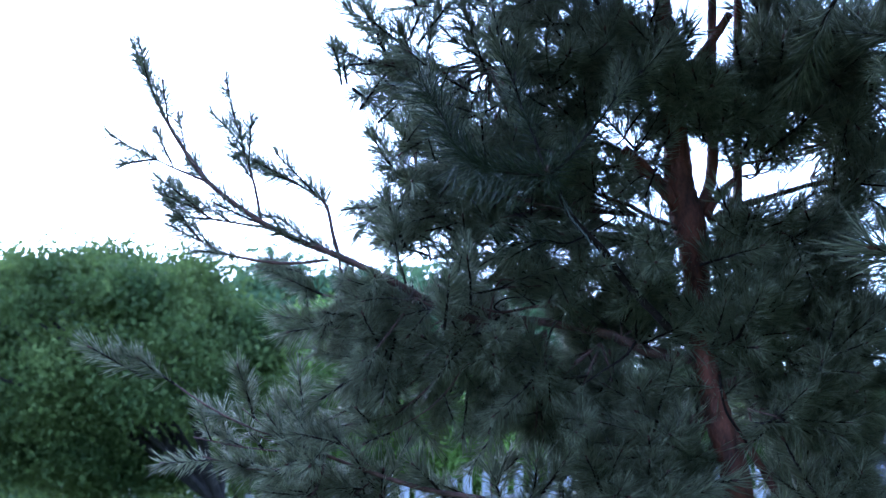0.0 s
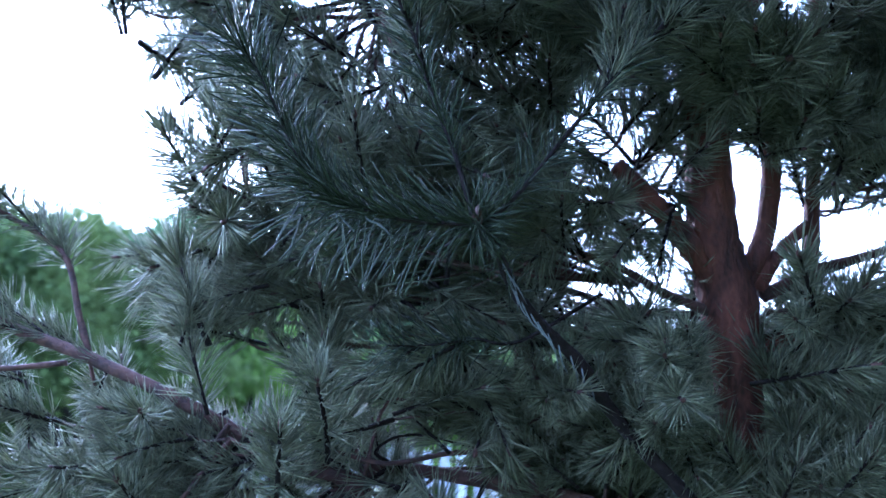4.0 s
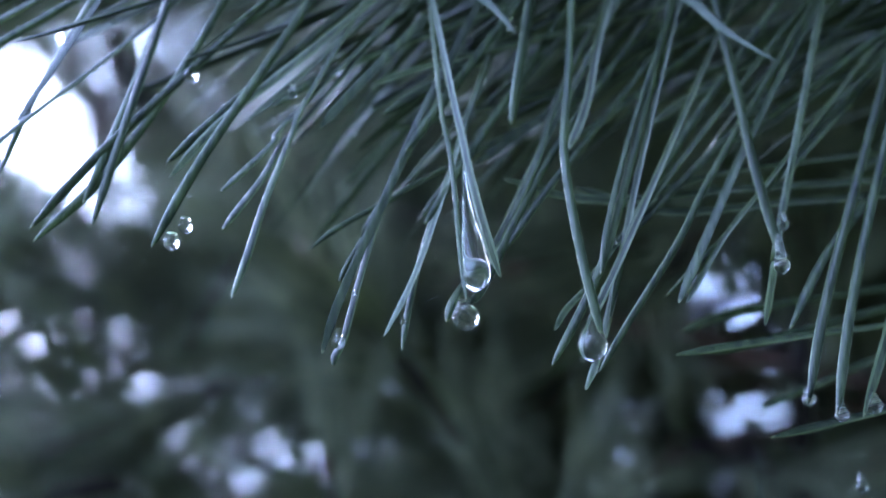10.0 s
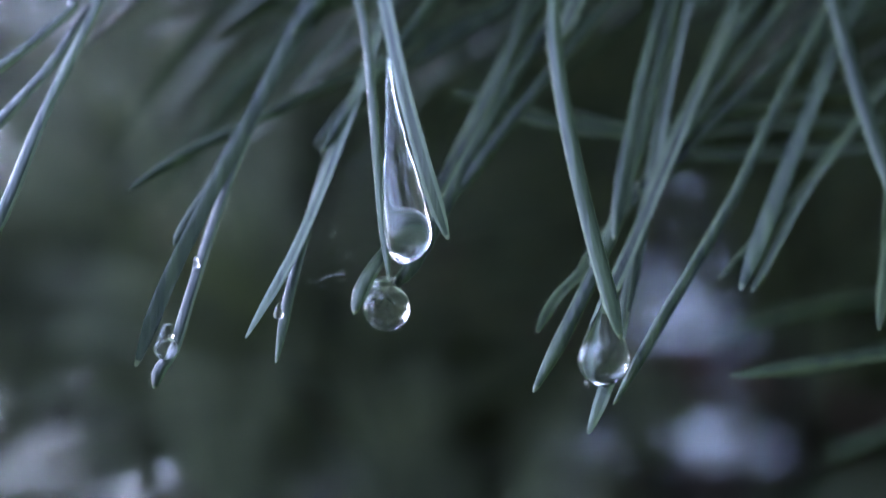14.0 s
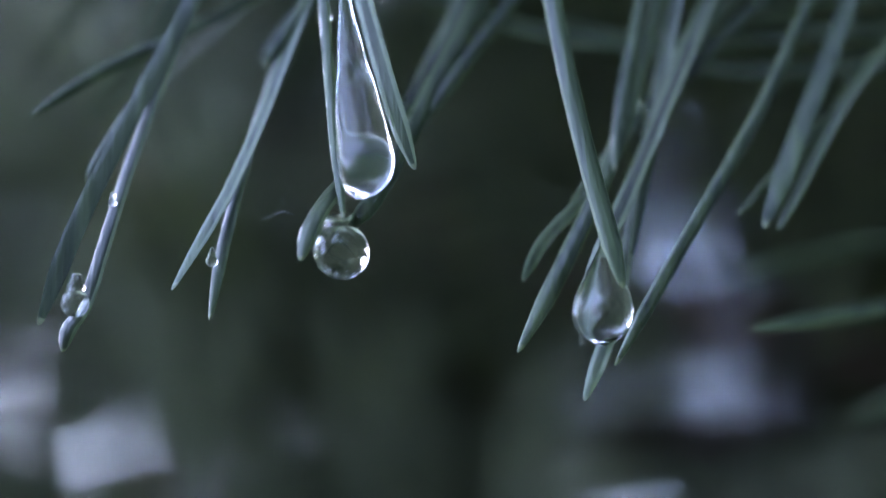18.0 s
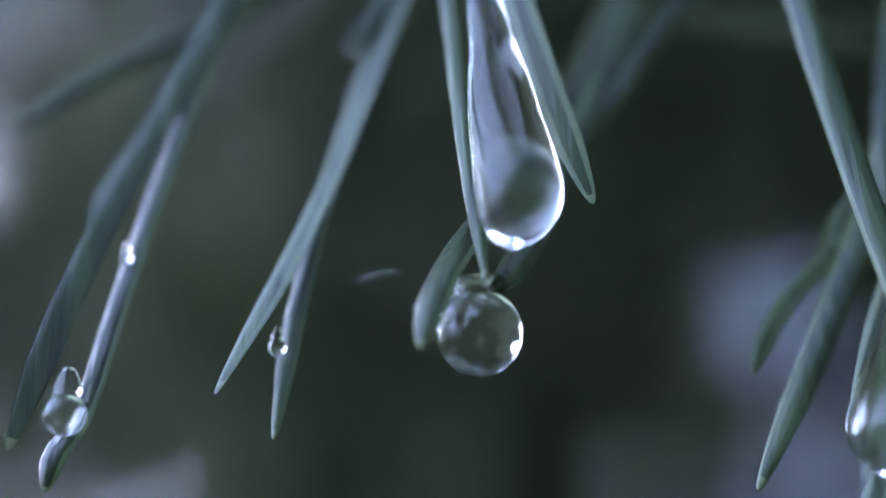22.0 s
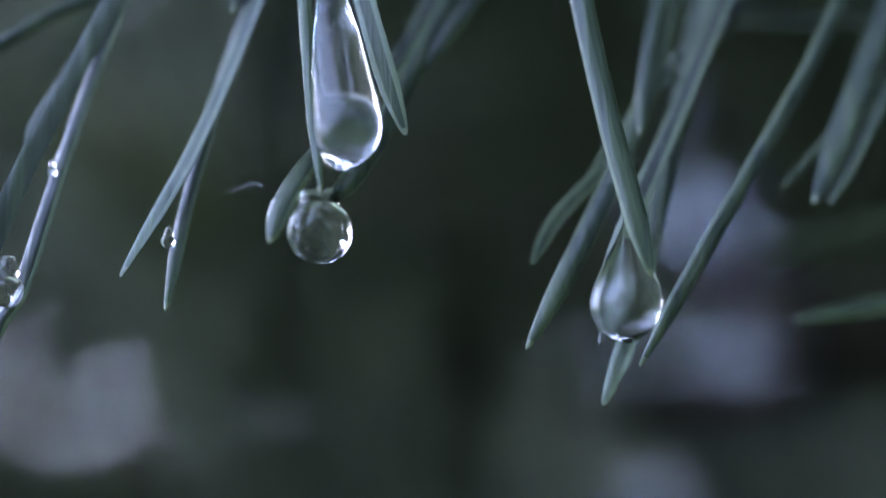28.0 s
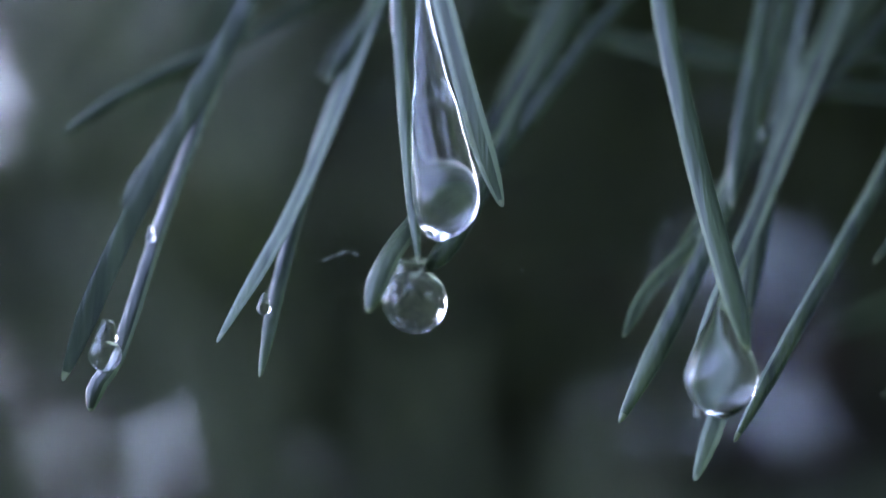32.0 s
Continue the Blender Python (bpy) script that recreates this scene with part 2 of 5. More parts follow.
def shoot_arrays(length, pairs, spread, seed):
    """A pine shoot along +Z: a woody stem and pairs of needles round it."""
    g = np.random.default_rng(seed)
    bend = g.normal(0, 0.08, 2)
    s = g.uniform(0.05, 1, pairs) ** 0.8
    stem = lambda q: np.stack([bend[0] * length * q ** 2, bend[1] * length * q ** 2, length * q], -1)
    az, el = g.uniform(0, 2 * np.pi, pairs), np.radians(g.normal(spread, 10, pairs)) * (1.05 - 0.55 * s ** 3)
    long = g.normal(0.044, 0.006, pairs)
    base, mids, tips = [], [], []
    for half in (-1, 1):
        a, e = az + half * g.uniform(0.03, 0.14, pairs), el + g.normal(0, 0.06, pairs)
        d = np.stack([np.cos(a) * np.sin(e), np.sin(a) * np.sin(e), np.cos(e)], 1)
        b = stem(s)
        out = np.stack([np.cos(az), np.sin(az), np.zeros(pairs)], 1)
        curl = g.normal(0.0, 0.06, pairs)[:, None]
        base.append(b), mids.append(b + d * long[:, None] * 0.55 + out * curl * 0.02), tips.append(b + d * long[:, None])
    base, mids, tips = np.vstack(base), np.vstack(mids), np.vstack(tips)
    v, t = needle_batch(base, mids, tips, g.normal(0.00062, 0.0001, len(base)).clip(0.0004))
    sv, st = tube_arrays(stem(np.linspace(0, 1, 6)), [0.0026, 0.0016], 6, 1, 0.12)
    bv, bt = tube_arrays(stem(np.linspace(0.97, 1.06, 4)), [0.0022, 0.003, 0.0006], 6)
    verts = np.vstack([v, sv, bv])
    tris = np.vstack([t, st + len(v), bt + len(v) + len(sv)])
    return verts, tris, np.r_[np.zeros(len(t)), np.ones(len(st)), np.full(len(bt), 2)].astype(int)


def aim(place, direction, size=1.0):
    q = Vector(direction).normalized().to_track_quat("Z", "Y") @ Euler((0, 0, random.uniform(0, 6.28))).to_quaternion()
    return Matrix.LocRotScale(place, q, (size, size, size))


# -- ground, one sheet to the horizon, with a rise towards the fence --


def ground_z(x, y):
    s = min(max((y - 1.5) / 6.0, 0.0), 1.0)
    s = s * s * (3 - 2 * s)
    return s * (-0.13 + 0.11 * min(max(x, -4.0), 1.2))


def build_ground():
    xs = np.r_[-2500, -600, -150, -60, -30, np.linspace(-14, 14, 57), 30, 60, 150, 600, 2500]
    ys = np.r_[-2500, -600, -150, -50, -20, np.linspace(-6, 20, 53), 30, 60, 150, 600, 2500]
    verts = [(x, y, ground_z(x, y) + (rng.normal(0, 0.012) if abs(x) < 14 and -6 < y < 20 else 0)) for y in ys for x in xs]
    nx, tris = len(xs), []
    for j in range(len(ys) - 1):
        for i in range(nx - 1):
            a = j * nx + i
            tris += [(a, a + 1, a + nx + 1), (a, a + nx + 1, a + nx)]
    tagged(put("ground", fast_mesh("ground", verts, tris, [SOIL])), "sloping green meadow ground of a garden", "ground", kind="structure")
    n = 9000
    x, y = rng.uniform(-6, 6, n), rng.uniform(-1.0, 12, n)
    base = np.stack([x, y, [ground_z(a, b) - 0.01 for a, b in zip(x, y)]], 1)
    lean = np.stack([rng.normal(0, 0.05, n), rng.normal(0, 0.05, n), rng.uniform(0.08, 0.26, n)], 1)
    v, t = needle_batch(base, base + lean * np.array([0.35, 0.35, 0.6]), base + lean, np.full(n, 0.004))
    tagged(put("grass", fast_mesh("grass", v, t, [GRASS])), "uncut green grass on the garden ground", "grass", kind="stuff")


build_ground()

# -- the white picket fence --


def build_fence():
    pw, pt = 0.078, 0.02
    fence = thing("fence", (0, 9.2, ground_z(0, 9.2)), "weathered white wooden picket fence on grey rails", "fence")
    picket_meshes = []
    for k in range(5):
        h = 1.26 + 0.02 * k
        lean, top = rng.normal(0, 0.006), rng.uniform(0.0, 0.012)
        v = [(-pw / 2, -pt / 2, 0), (pw / 2, -pt / 2, 0), (pw / 2, pt / 2, 0), (-pw / 2, pt / 2, 0)]
        v += [(a + lean, b, h - (top if a > 0 else 0)) for a, b, _ in v[:4]]
        f = [(0, 1, 5), (0, 5, 4), (1, 2, 6), (1, 6, 5), (2, 3, 7), (2, 7, 6), (3, 0, 4), (3, 4, 7), (4, 5, 6), (4, 6, 7)]
        picket_meshes.append(fast_mesh("picket", v, f, [PICKET], smooth=False))
    x = -7.2
    while x < 7.0:
        y = 9.2 + 0.05 * x
        ob = put("picket", random.choice(picket_meshes), None, "", pose(x, y, ground_z(x, y) - 0.02 + random.uniform(-0.02, 0.02), 0, random.uniform(-0.7, 0.7), 3))
        adopt(ob, fence)
        x += 0.148 + random.uniform(-0.008, 0.008)
    for h in (0.32, 1.04):
        pts = [(a, 9.2 + 0.05 * a + 0.035, ground_z(a, 9.2 + 0.05 * a) + h) for a in np.linspace(-7.3, 7.1, 9)]
        adopt(put("rail", fast_mesh("rail", *tube_arrays(spline(pts, 3), [0.032], 4), [RAIL], smooth=False), None, "grey weathered wooden rail"), fence)
    for a in np.linspace(-7, 7, 7):
        y = 9.2 + 0.05 * a + 0.10
        z = ground_z(a, y)
        adopt(put("post", fast_mesh("post", *tube_arrays([(a, y, z - 0.05), (a, y, z + 0.6), (a, y, z + 1.22)], [0.05], 8), [RAIL]), None, "round grey wooden post"), fence)


build_fence()

# -- leafy trees and bushes --


def leaf_arrays(centres, size, droop=0.3):
    """Folded pointed leaves, each with a stalk end, two sides and a tip."""
    n = len(centres)
    d = rng.normal(size=(n, 3))
    d[:, 2] -= droop
    d /= np.linalg.norm(d, axis=1)[:, None]
    side = np.cross(d, rng.normal(size=(n, 3)))
    side /= np.linalg.norm(side, axis=1)[:, None]
    up = np.cross(side, d)
    s = (size * rng.uniform(0.6, 1.3, n))[:, None]
    a, tip = centres - d * s * 0.5, centres + d * s * 0.5
    l, r = centres - side * s * 0.30 + up * s * 0.10 - d * s * 0.08, centres + side * s * 0.30 + up * s * 0.10 - d * s * 0.08
    verts = np.stack([a, l, tip, r], 1).reshape(-1, 3)
    tris = ((np.arange(n) * 4)[:, None, None] + np.array([(0, 2, 1), (0, 3, 2)])[None]).reshape(-1, 3)
    return verts, tris


def crown_points(centre, radii, clumps, per, spread):
    """Leaf places in clumps over an uneven crown, thin towards the middle."""
    c = rng.normal(size=(clumps, 3))
    c /= np.linalg.norm(c, axis=1)[:, None]
    lobe = np.array([1 + 0.34 * noise.noise(Vector(v) * 1.8 + Vector(centre)) for v in c])[:, None]
    c = c * lobe * rng.uniform(0.45, 1.0, (clumps, 1)) ** 0.6 * np.array(radii) + np.array(centre)
    p = np.repeat(c, per, 0) + rng.normal(0, 1, (clumps * per, 3)) * np.array([spread, spread, spread * 0.6])
    return p, c


def leafy_tree(name, foot, lean, centre, radii, clumps, per, spread, size, mat, trunk_r, label, category="tree", limbs=9):
    foot = Vector(foot)
    tree = thing(name, foot, label, category)
    fork = Vector(lean)
    bough("trunk", [foot - Vector((0, 0, 0.08)), foot.lerp(fork, 0.5) + Vector((0.03, 0, 0)), fork], [trunk_r * 1.3, trunk_r, trunk_r * 0.85], APPLE_BARK, tree, "dark grey-barked trunk", 10, 6, 0.12)
    p, c = crown_points(centre, radii, clumps, per, spread)
    for k in range(limbs):
        e = Vector(c[k])
        m = fork.lerp(e, 0.5) + Vector((random.uniform(-0.1, 0.1), random.uniform(-0.1, 0.1), 0.12))
        bough("limb", [fork - Vector((0, 0, 0.05)), m, e], [trunk_r * 0.6, trunk_r * 0.35, trunk_r * 0.12], APPLE_BARK, tree, "", 7, 5, 0.12)
    adopt(tagged(put("crown", fast_mesh("crown", *leaf_arrays(p, size), [mat], smooth=False)), "crown of many small green leaves", kind="stuff"), tree)
    return tree


leafy_tree("apple_tree", (-1.5, 7.6, ground_z(-1.5, 7.6)), (-1.58, 7.55, 1.02), (-2.45, 7.7, 1.97), (1.5, 0.9, 0.95), 95, 900, 0.155, 0.05, LEAF, 0.06, "spreading green apple tree before the white fence", "tree", 14)
leafy_tree("young_tree", (-0.95, 8.3, ground_z(-0.95, 8.3)), (-0.9, 8.35, 1.2), (-1.0, 8.3, 1.95), (0.62, 0.6, 0.62), 70, 420, 0.12, 0.048, BRIGHT_LEAF, 0.05, "light green young tree beside the apple tree", "tree", 7)
for bx, by, bz, br, bm, bl in ((0.35, 10.3, 1.62, 0.62, BRIGHT_LEAF, "yellow-green bush behind the white fence"), (0.95, 10.5, 1.5, 0.5, BRIGHT_LEAF, "yellow-green bush behind the white fence"), (1.6, 10.9, 1.75, 0.7, LEAF, "dark green bush behind the white fence"),
                              (2.5, 11.3, 1.8, 0.8, LEAF, "dark green bush behind the white fence"), (-0.6, 10.6, 1.75, 0.8, LEAF, "dark green bush behind the white fence"),
                              (3.9, 10.2, 1.8, 0.9, LEAF, "dark green bush behind the white fence"), (-3.2, 10.8, 1.5, 1.0, LEAF, "dark green bush behind the white fence"), (-1.8, 11.0, 1.7, 0.9, LEAF, "dark green bush behind the white fence"),
                              (-2.6, 8.3, 0.75, 0.5, LEAF, "dark green bush before the white fence"), (-1.9, 8.5, 0.75, 0.45, LEAF, "dark green bush before the white fence"), (-0.5, 8.4, 0.8, 0.4, LEAF, "dark green bush before the white fence")):
    leafy_tree("bush", (bx, by, ground_z(bx, by)), (bx, by, ground_z(bx, by) + 0.5), (bx, by, bz - 0.3), (br, br * 0.7, br), 110, 150, 0.14, 0.05, bm, 0.04, bl, "bush", 6)
for tx, ty, tz, tr in ((-8.2, 22, 4.2, 2.4), (-5.6, 23, 4.3, 2.2), (-3.9, 21, 4.0, 1.7), (-11.5, 25, 4.7, 3.0), (-2.6, 20, 4.1, 1.4), (-6.6, 17, 3.3, 1.7), (-1.0, 19, 4.0, 1.3), (0.5, 21, 4.2, 1.4), (2.0, 22, 4.2, 1.6), (5.4, 22, 2.8, 2.2), (8.6, 23, 2.6, 2.8), (3.4, 16, 1.8, 1.3), (0.8, 17, 1.9, 1.4), (2.0, 17, 1.9, 1.4)):
    leafy_tree("garden_tree", (tx, ty, ground_z(tx, ty)), (tx, ty, tz * 0.45), (tx, ty, tz * 0.62), (tr, tr * 0.8, tz * 0.46), 190, 75, 0.33, 0.2, FAR_LEAF, 0.14, "tall dark green leafy tree far behind the fence", "tree", 8)

# Unseen trees added behind and right of the camera to cut frontal sky light.
for tx, ty, tz, tr in ((4.6, -3.0, 6.0, 2.0), (6.0, 0.8, 6.5, 2.0), (1.0, -5.6, 5.6, 2.3), (-2.8, -6.2, 4.6, 2.2)):
    leafy_tree("garden_tree", (tx, ty, ground_z(tx, ty)), (tx, ty, tz * 0.4), (tx, ty, tz * 0.58), (tr, tr, tz * 0.45), 150, 60, 0.34, 0.2, FAR_LEAF, 0.14, "tall dark green leafy tree, unseen, added to block light on the pine", "tree", 8)


def build_tarp():
    """A blue sheet draped over a heap."""
    n, verts, tris = 22, [], []
    for j in range(n):
        for i in range(n):
            u, w = i / (n - 1) * 2 - 1, j / (n - 1) * 2 - 1
            r = max(abs(u), abs(w))
            z = 1.85 * (1 - r ** 4) + 0.05 * math.sin(7 * u + 3 * w) * (1 - r) + 0.03 * noise.noise(Vector((u * 4, w * 4, 0)))
            verts.append((u * (0.55 + 0.03 * math.sin(9 * w)), w * 0.6, max(z, 0.0)))
    for j in range(n - 1):
        for i in range(n - 1):
            a = j * n + i
            tris += [(a, a + 1, a + n + 1), (a, a + n + 1, a + n)]
    z = ground_z(4.3, 8.4)
    tagged(put("tarpaulin", fast_mesh("tarpaulin", verts, tris, [TARP]), None, "", pose(4.3, 8.4, z + 0.01, 0, 0, 8)), "blue tarpaulin draped over a heap in the garden", "tarpaulin")


def build_garden_lamp():
    x, y, z = 1.17, 10.0, 1.58
    lamp = thing("garden_lamp", (x, y, ground_z(x, y)), "small white globe lamp on a thin post", "lamp")
    bough("post", [(x, y, ground_z(x, y) - 0.02), (x, y, 1.2), (x, y, z - 0.02)], [0.015], METAL, lamp, "thin grey metal post", 8, 2, 0)
    line = [(x, y, z + a) for a in np.linspace(-0.024, 0.024, 9)]
    adopt(put("globe", fast_mesh("globe", *tube_arrays(line, [max(0.003, math.sqrt(max(0, 0.024 ** 2 - a * a))) for a in np.linspace(-0.024, 0.024, 9)], 12), [LAMP_GLASS]), None, "white glass globe"), lamp)


build_tarp()
build_garden_lamp()

# -- the pine: trunk and boughs --
pine = thing("pine_tree", (0.65, 0.76, ground_z(0.65, 0.76)), "young red-barked pine wet with rain in the garden", "tree")
TRUNK = [(500, 175, -1860), (485, 172, -1300), (455, 170, -800), (440, 170, -562), (437, 170, -471), (428, 170, -397), (401, 170, -304), (382, 170, -210), (379, 170, -134), (370, 170, -57), (363, 170, 1), (348, 170, 69), (342, 170, 148), (335, 170, 237), (330, 170, 296), (318, 175, 516), (325, 180, 996)]
bough("trunk", [mm(*p) for p in TRUNK], [0.044, 0.038, 0.032, 0.027, 0.026, 0.024, 0.023, 0.022, 0.020, 0.023, 0.029, 0.025, 0.022, 0.018, 0.016, 0.015, 0.007], BARK, pine, "peeling orange-red pine trunk", 18, 10, 0.06)
BOUGHS = {}


def branch(key, pts, r0, r1, mat=BARK_THIN, label=""):
    pts = [mm(*p) for p in pts]
    BOUGHS[key] = spline(pts, 8)
    return bough("branch", pts, [r0, (r0 + r1) * 0.5, r1], mat, pine, label, 9, 8, 0.10)


branch("low_stem", [(398, 160, -295), (431, 157, -342), (462, 155, -384), (490, 153, -435), (524, 150, -526)], 0.0075, 0.0064, BARK, "second reddish stem beside the trunk")
branch("limb_left", [(354, 165, 15), (331, 161, 47), (300, 157, 81), (272, 154, 109), (249, 150, 129)], 0.0144, 0.0084, BARK, "short thick reddish limb")
branch("limb_up", [(377, 172, 22), (398, 172, 69), (406, 173, 130), (404, 174, 198), (407, 174, 280), (410, 175, 377), (414, 175, 475)], 0.0112, 0.0075, BARK)
branch("limb_up_two", [(337, 168, 217), (359, 168, 249), (376, 168, 284), (404, 168, 323), (439, 168, 376)], 0.0099, 0.0074, BARK)
branch("limb_right", [(391, 172, 19), (416, 175, 57), (444, 178, 84)], 0.0079, 0.0060, BARK)
branch("stem_right", [(451, 182, -12), (449, 184, 39), (450, 185, 66), (455, 187, 202), (458, 188, 342), (462, 190, 484)], 0.0086, 0.0076, BARK, "upright reddish stem")
branch("stem_right_low", [(377, 172, -43), (413, 177, -29), (451, 182, -12)], 0.0079, 0.0080, BARK)
branch("thin_right", [(395, 175, 13), (450, 177, 40), (503, 179, 56), (567, 181, 77), (624, 183, 91), (697, 185, 107)], 0.0050, 0.0031, BARK_THIN)
branch("thin_right_two", [(400, 180, 10), (463, 184, 39), (541, 188, 67), (585, 191, 80), (702, 195, 96)], 0.0040, 0.0024, BARK_THIN)
branch("thin_right_three", [(401, 172, -3), (464, 168, 1), (504, 164, 13), (543, 160, 24)], 0.0033, 0.0020, BARK_THIN)
branch("thin_right_four", [(457, 188, 114), (515, 191, 126), (573, 194, 146), (632, 197, 162), (706, 200, 187)], 0.0027, 0.0017, BARK_THIN)
branch("thin_right_five", [(411, 178, 260), (471, 182, 278), (522, 186, 302), (574, 190, 334)], 0.0027, 0.0017, BARK_THIN)
branch("thin_left", [(344, 160, -6), (293, 153, 12), (258, 147, 30), (205, 140, 47)], 0.0052, 0.0025, BARK_THIN)
branch("low", [(368, 165, -224), (317, 168, -217), (278, 171, -207), (233, 174, -187), (181, 176, -175), (123, 179, -166), (53, 182, -158), (21, 185, -161)], 0.0109, 0.0051, BARK_THIN, "long low reddish branch")
branch("low_fork", [(179, 160, -173), (165, 158, -146), (108, 156, -141), (45, 154, -152), (-5, 152, -142), (-42, 150, -133)], 0.0032, 0.0015, BARK_THIN)
branch("low_fork_two", [(33, 170, -161), (-4, 167, -183), (-40, 163, -211), (-77, 160, -232)], 0.0028, 0.0015, BARK_THIN)
branch("long_left", [(23, 165, -172), (-33, 161, -154), (-89, 156, -129), (-153, 151, -96), (-227, 147, -64), (-300, 143, -37), (-364, 138, -5), (-445, 133, 54), (-500, 129, 128), (-527, 125, 173), (-548, 120, 218)], 0.0079, 0.0023, BARK_THIN, "long thin branch reaching into the open sky")
branch("left_side", [(-227, 158, -63), (-238, 156, -25), (-253, 154, 26), (-296, 152, 56), (-351, 150, 86)], 0.0037, 0.0019, BARK_THIN)
branch("left_side_two", [(-357, 145, -7), (-368, 142, 47), (-384, 138, 98), (-405, 135, 164)], 0.0028, 0.0018, BARK_THIN)
branch("left_side_three", [(-245, 155, -70), (-319, 151, -77), (-400, 147, -67), (-450, 144, -46), (-481, 140, -12)], 0.0028, 0.0018, BARK_THIN)
branch("left_side_four", [(-332, 150, -20), (-401, 147, -11), (-441, 143, -4), (-471, 140, 18)], 0.0023, 0.0014, BARK_THIN)
branch("left_side_five", [(-449, 130, 56), (-490, 127, 71), (-516, 125, 82), (-545, 122, 95)], 0.0023, 0.0014, BARK_THIN)
branch("right_bough", [(379, 165, -276), (455, 159, -249), (512, 153, -204), (578, 146, -185), (694, 140, -153)], 0.0075, 0.0047, BARK_THIN)
branch("low_front", [(425, 160, -498), (253, 150, -521), (115, 140, -474), (23, 130, -456), (-68, 120, -442), (-131, 110, -425), (-193, 100, -404), (-241, 90, -386)], 0.0065, 0.0026, BARK_THIN)
branch("back", [(372, 200, -6), (284, 206, -4), (217, 212, 15), (124, 218, 40), (17, 224, 51), (-69, 230, 43)], 0.0047, 0.0017, BARK_THIN)
branch("back_high", [(340, 200, 249), (256, 210, 276), (134, 220, 280), (-15, 230, 283), (-122, 240, 273)], 0.0048, 0.0017, BARK_THIN)
branch("back_low", [(378, 200, -15), (285, 208, -50), (178, 215, -66), (52, 222, -48), (-60, 230, -40)], 0.0047, 0.0016, BARK_THIN)
branch("near_stem", [(315, 110, -180), (240, 94, -105), (205, 79, -60), (175, 63, -35), (149, 47, -11), (133, 31, 12), (120, 16, 33), (105, 0, 44)], 0.0066, 0.0038, TWIG, "dark rough stem of the near twig")
branch("twig_up", [(104, 0, 45), (84, 2, 109), (71, 3, 139), (60, 5, 169), (48, 6, 206), (38, 8, 240)], 0.0023, 0.0018, TWIG)
branch("twig_right", [(106, 0, 45), (136, 1, 73), (172, 3, 119), (208, 4, 165), (250, 6, 213)], 0.0023, 0.0017, TWIG)
branch("behind_twig", [(231, 120, 5), (156, 108, -40), (115, 96, -40), (98, 84, -43), (67, 72, -48), (37, 60, -49)], 0.0018, 0.0009, TWIG)
branch("behind_red", [(150, 205, 120), (26, 192, 83), (28, 192, 27), (4, 190, 13), (-38, 200, 10), (-88, 205, 6)], 0.0048, 0.003, BARK, "thin reddish branch behind the hanging needles")
branch("dry_one", [(134, 160, -166), (121, 157, -200), (115, 153, -237), (128, 150, -273)], 0.0022, 0.0009, TWIG)
branch("dry_two", [(267, 150, -198), (247, 147, -223), (209, 143, -248), (183, 140, -266)], 0.0025, 0.0012, TWIG)
branch("dry_three", [(46, 170, -157), (8, 163, -182), (-34, 157, -204), (-76, 150, -231)], 0.0022, 0.0009, TWIG)
branch("dry_four", [(404, 150, -249), (412, 150, -305), (447, 150, -361)], 0.0028, 0.0019, TWIG)
branch("dry_five", [(58, 165, -157), (33, 163, -142), (70, 162, -126), (159, 160, -146)], 0.0019, 0.0010, TWIG)
branch("dry_six", [(-102, 170, -109), (-148, 167, -135), (-183, 163, -148), (-254, 160, -170)], 0.0022, 0.0012, TWIG)

# -- needle shoots --
VARIANTS = []
for k in range(7):
    VARIANTS.append(shoot_arrays(0.062 + 0.010 * k, 58 + 6 * k, 50 - 2 * (k % 3), 40 + k))
SHOOT_MESHES = [fast_mesh("needle_shoot", v, t, [NEEDLE, TWIG, BUD], i) for v, t, i in VARIANTS]
SINGLES = []
SIDE_TWIGS = []   # line, first and last of its shoots
SHOOTS = []   # place, direction, size, variant


def shoots_along(key, start, end, count, spread=0.55, size=1.0, lift=0.25):
    """Shoots from a branch's outer part, slanting towards its end, and one at its tip."""
    line = BOUGHS[key]
    random = Random(len(key) * 31 + count)
    for k in range(count):
        f = start + (end - start) * (k + random.random()) / count
        i = min(int(f * (len(line) - 1)), len(line) - 2)
        along = Vector(line[i + 1] - line[i]).normalized()
        d = along + Vector((random.gauss(0, spread), random.gauss(0, spread), random.gauss(lift, spread)))
        SHOOTS.append((Vector(line[i]), d, size * random.uniform(0.75, 1.15), random.randrange(7)))
    SHOOTS.append((Vector(line[-1]), Vector(line[-1] - line[-3]), size, 3))


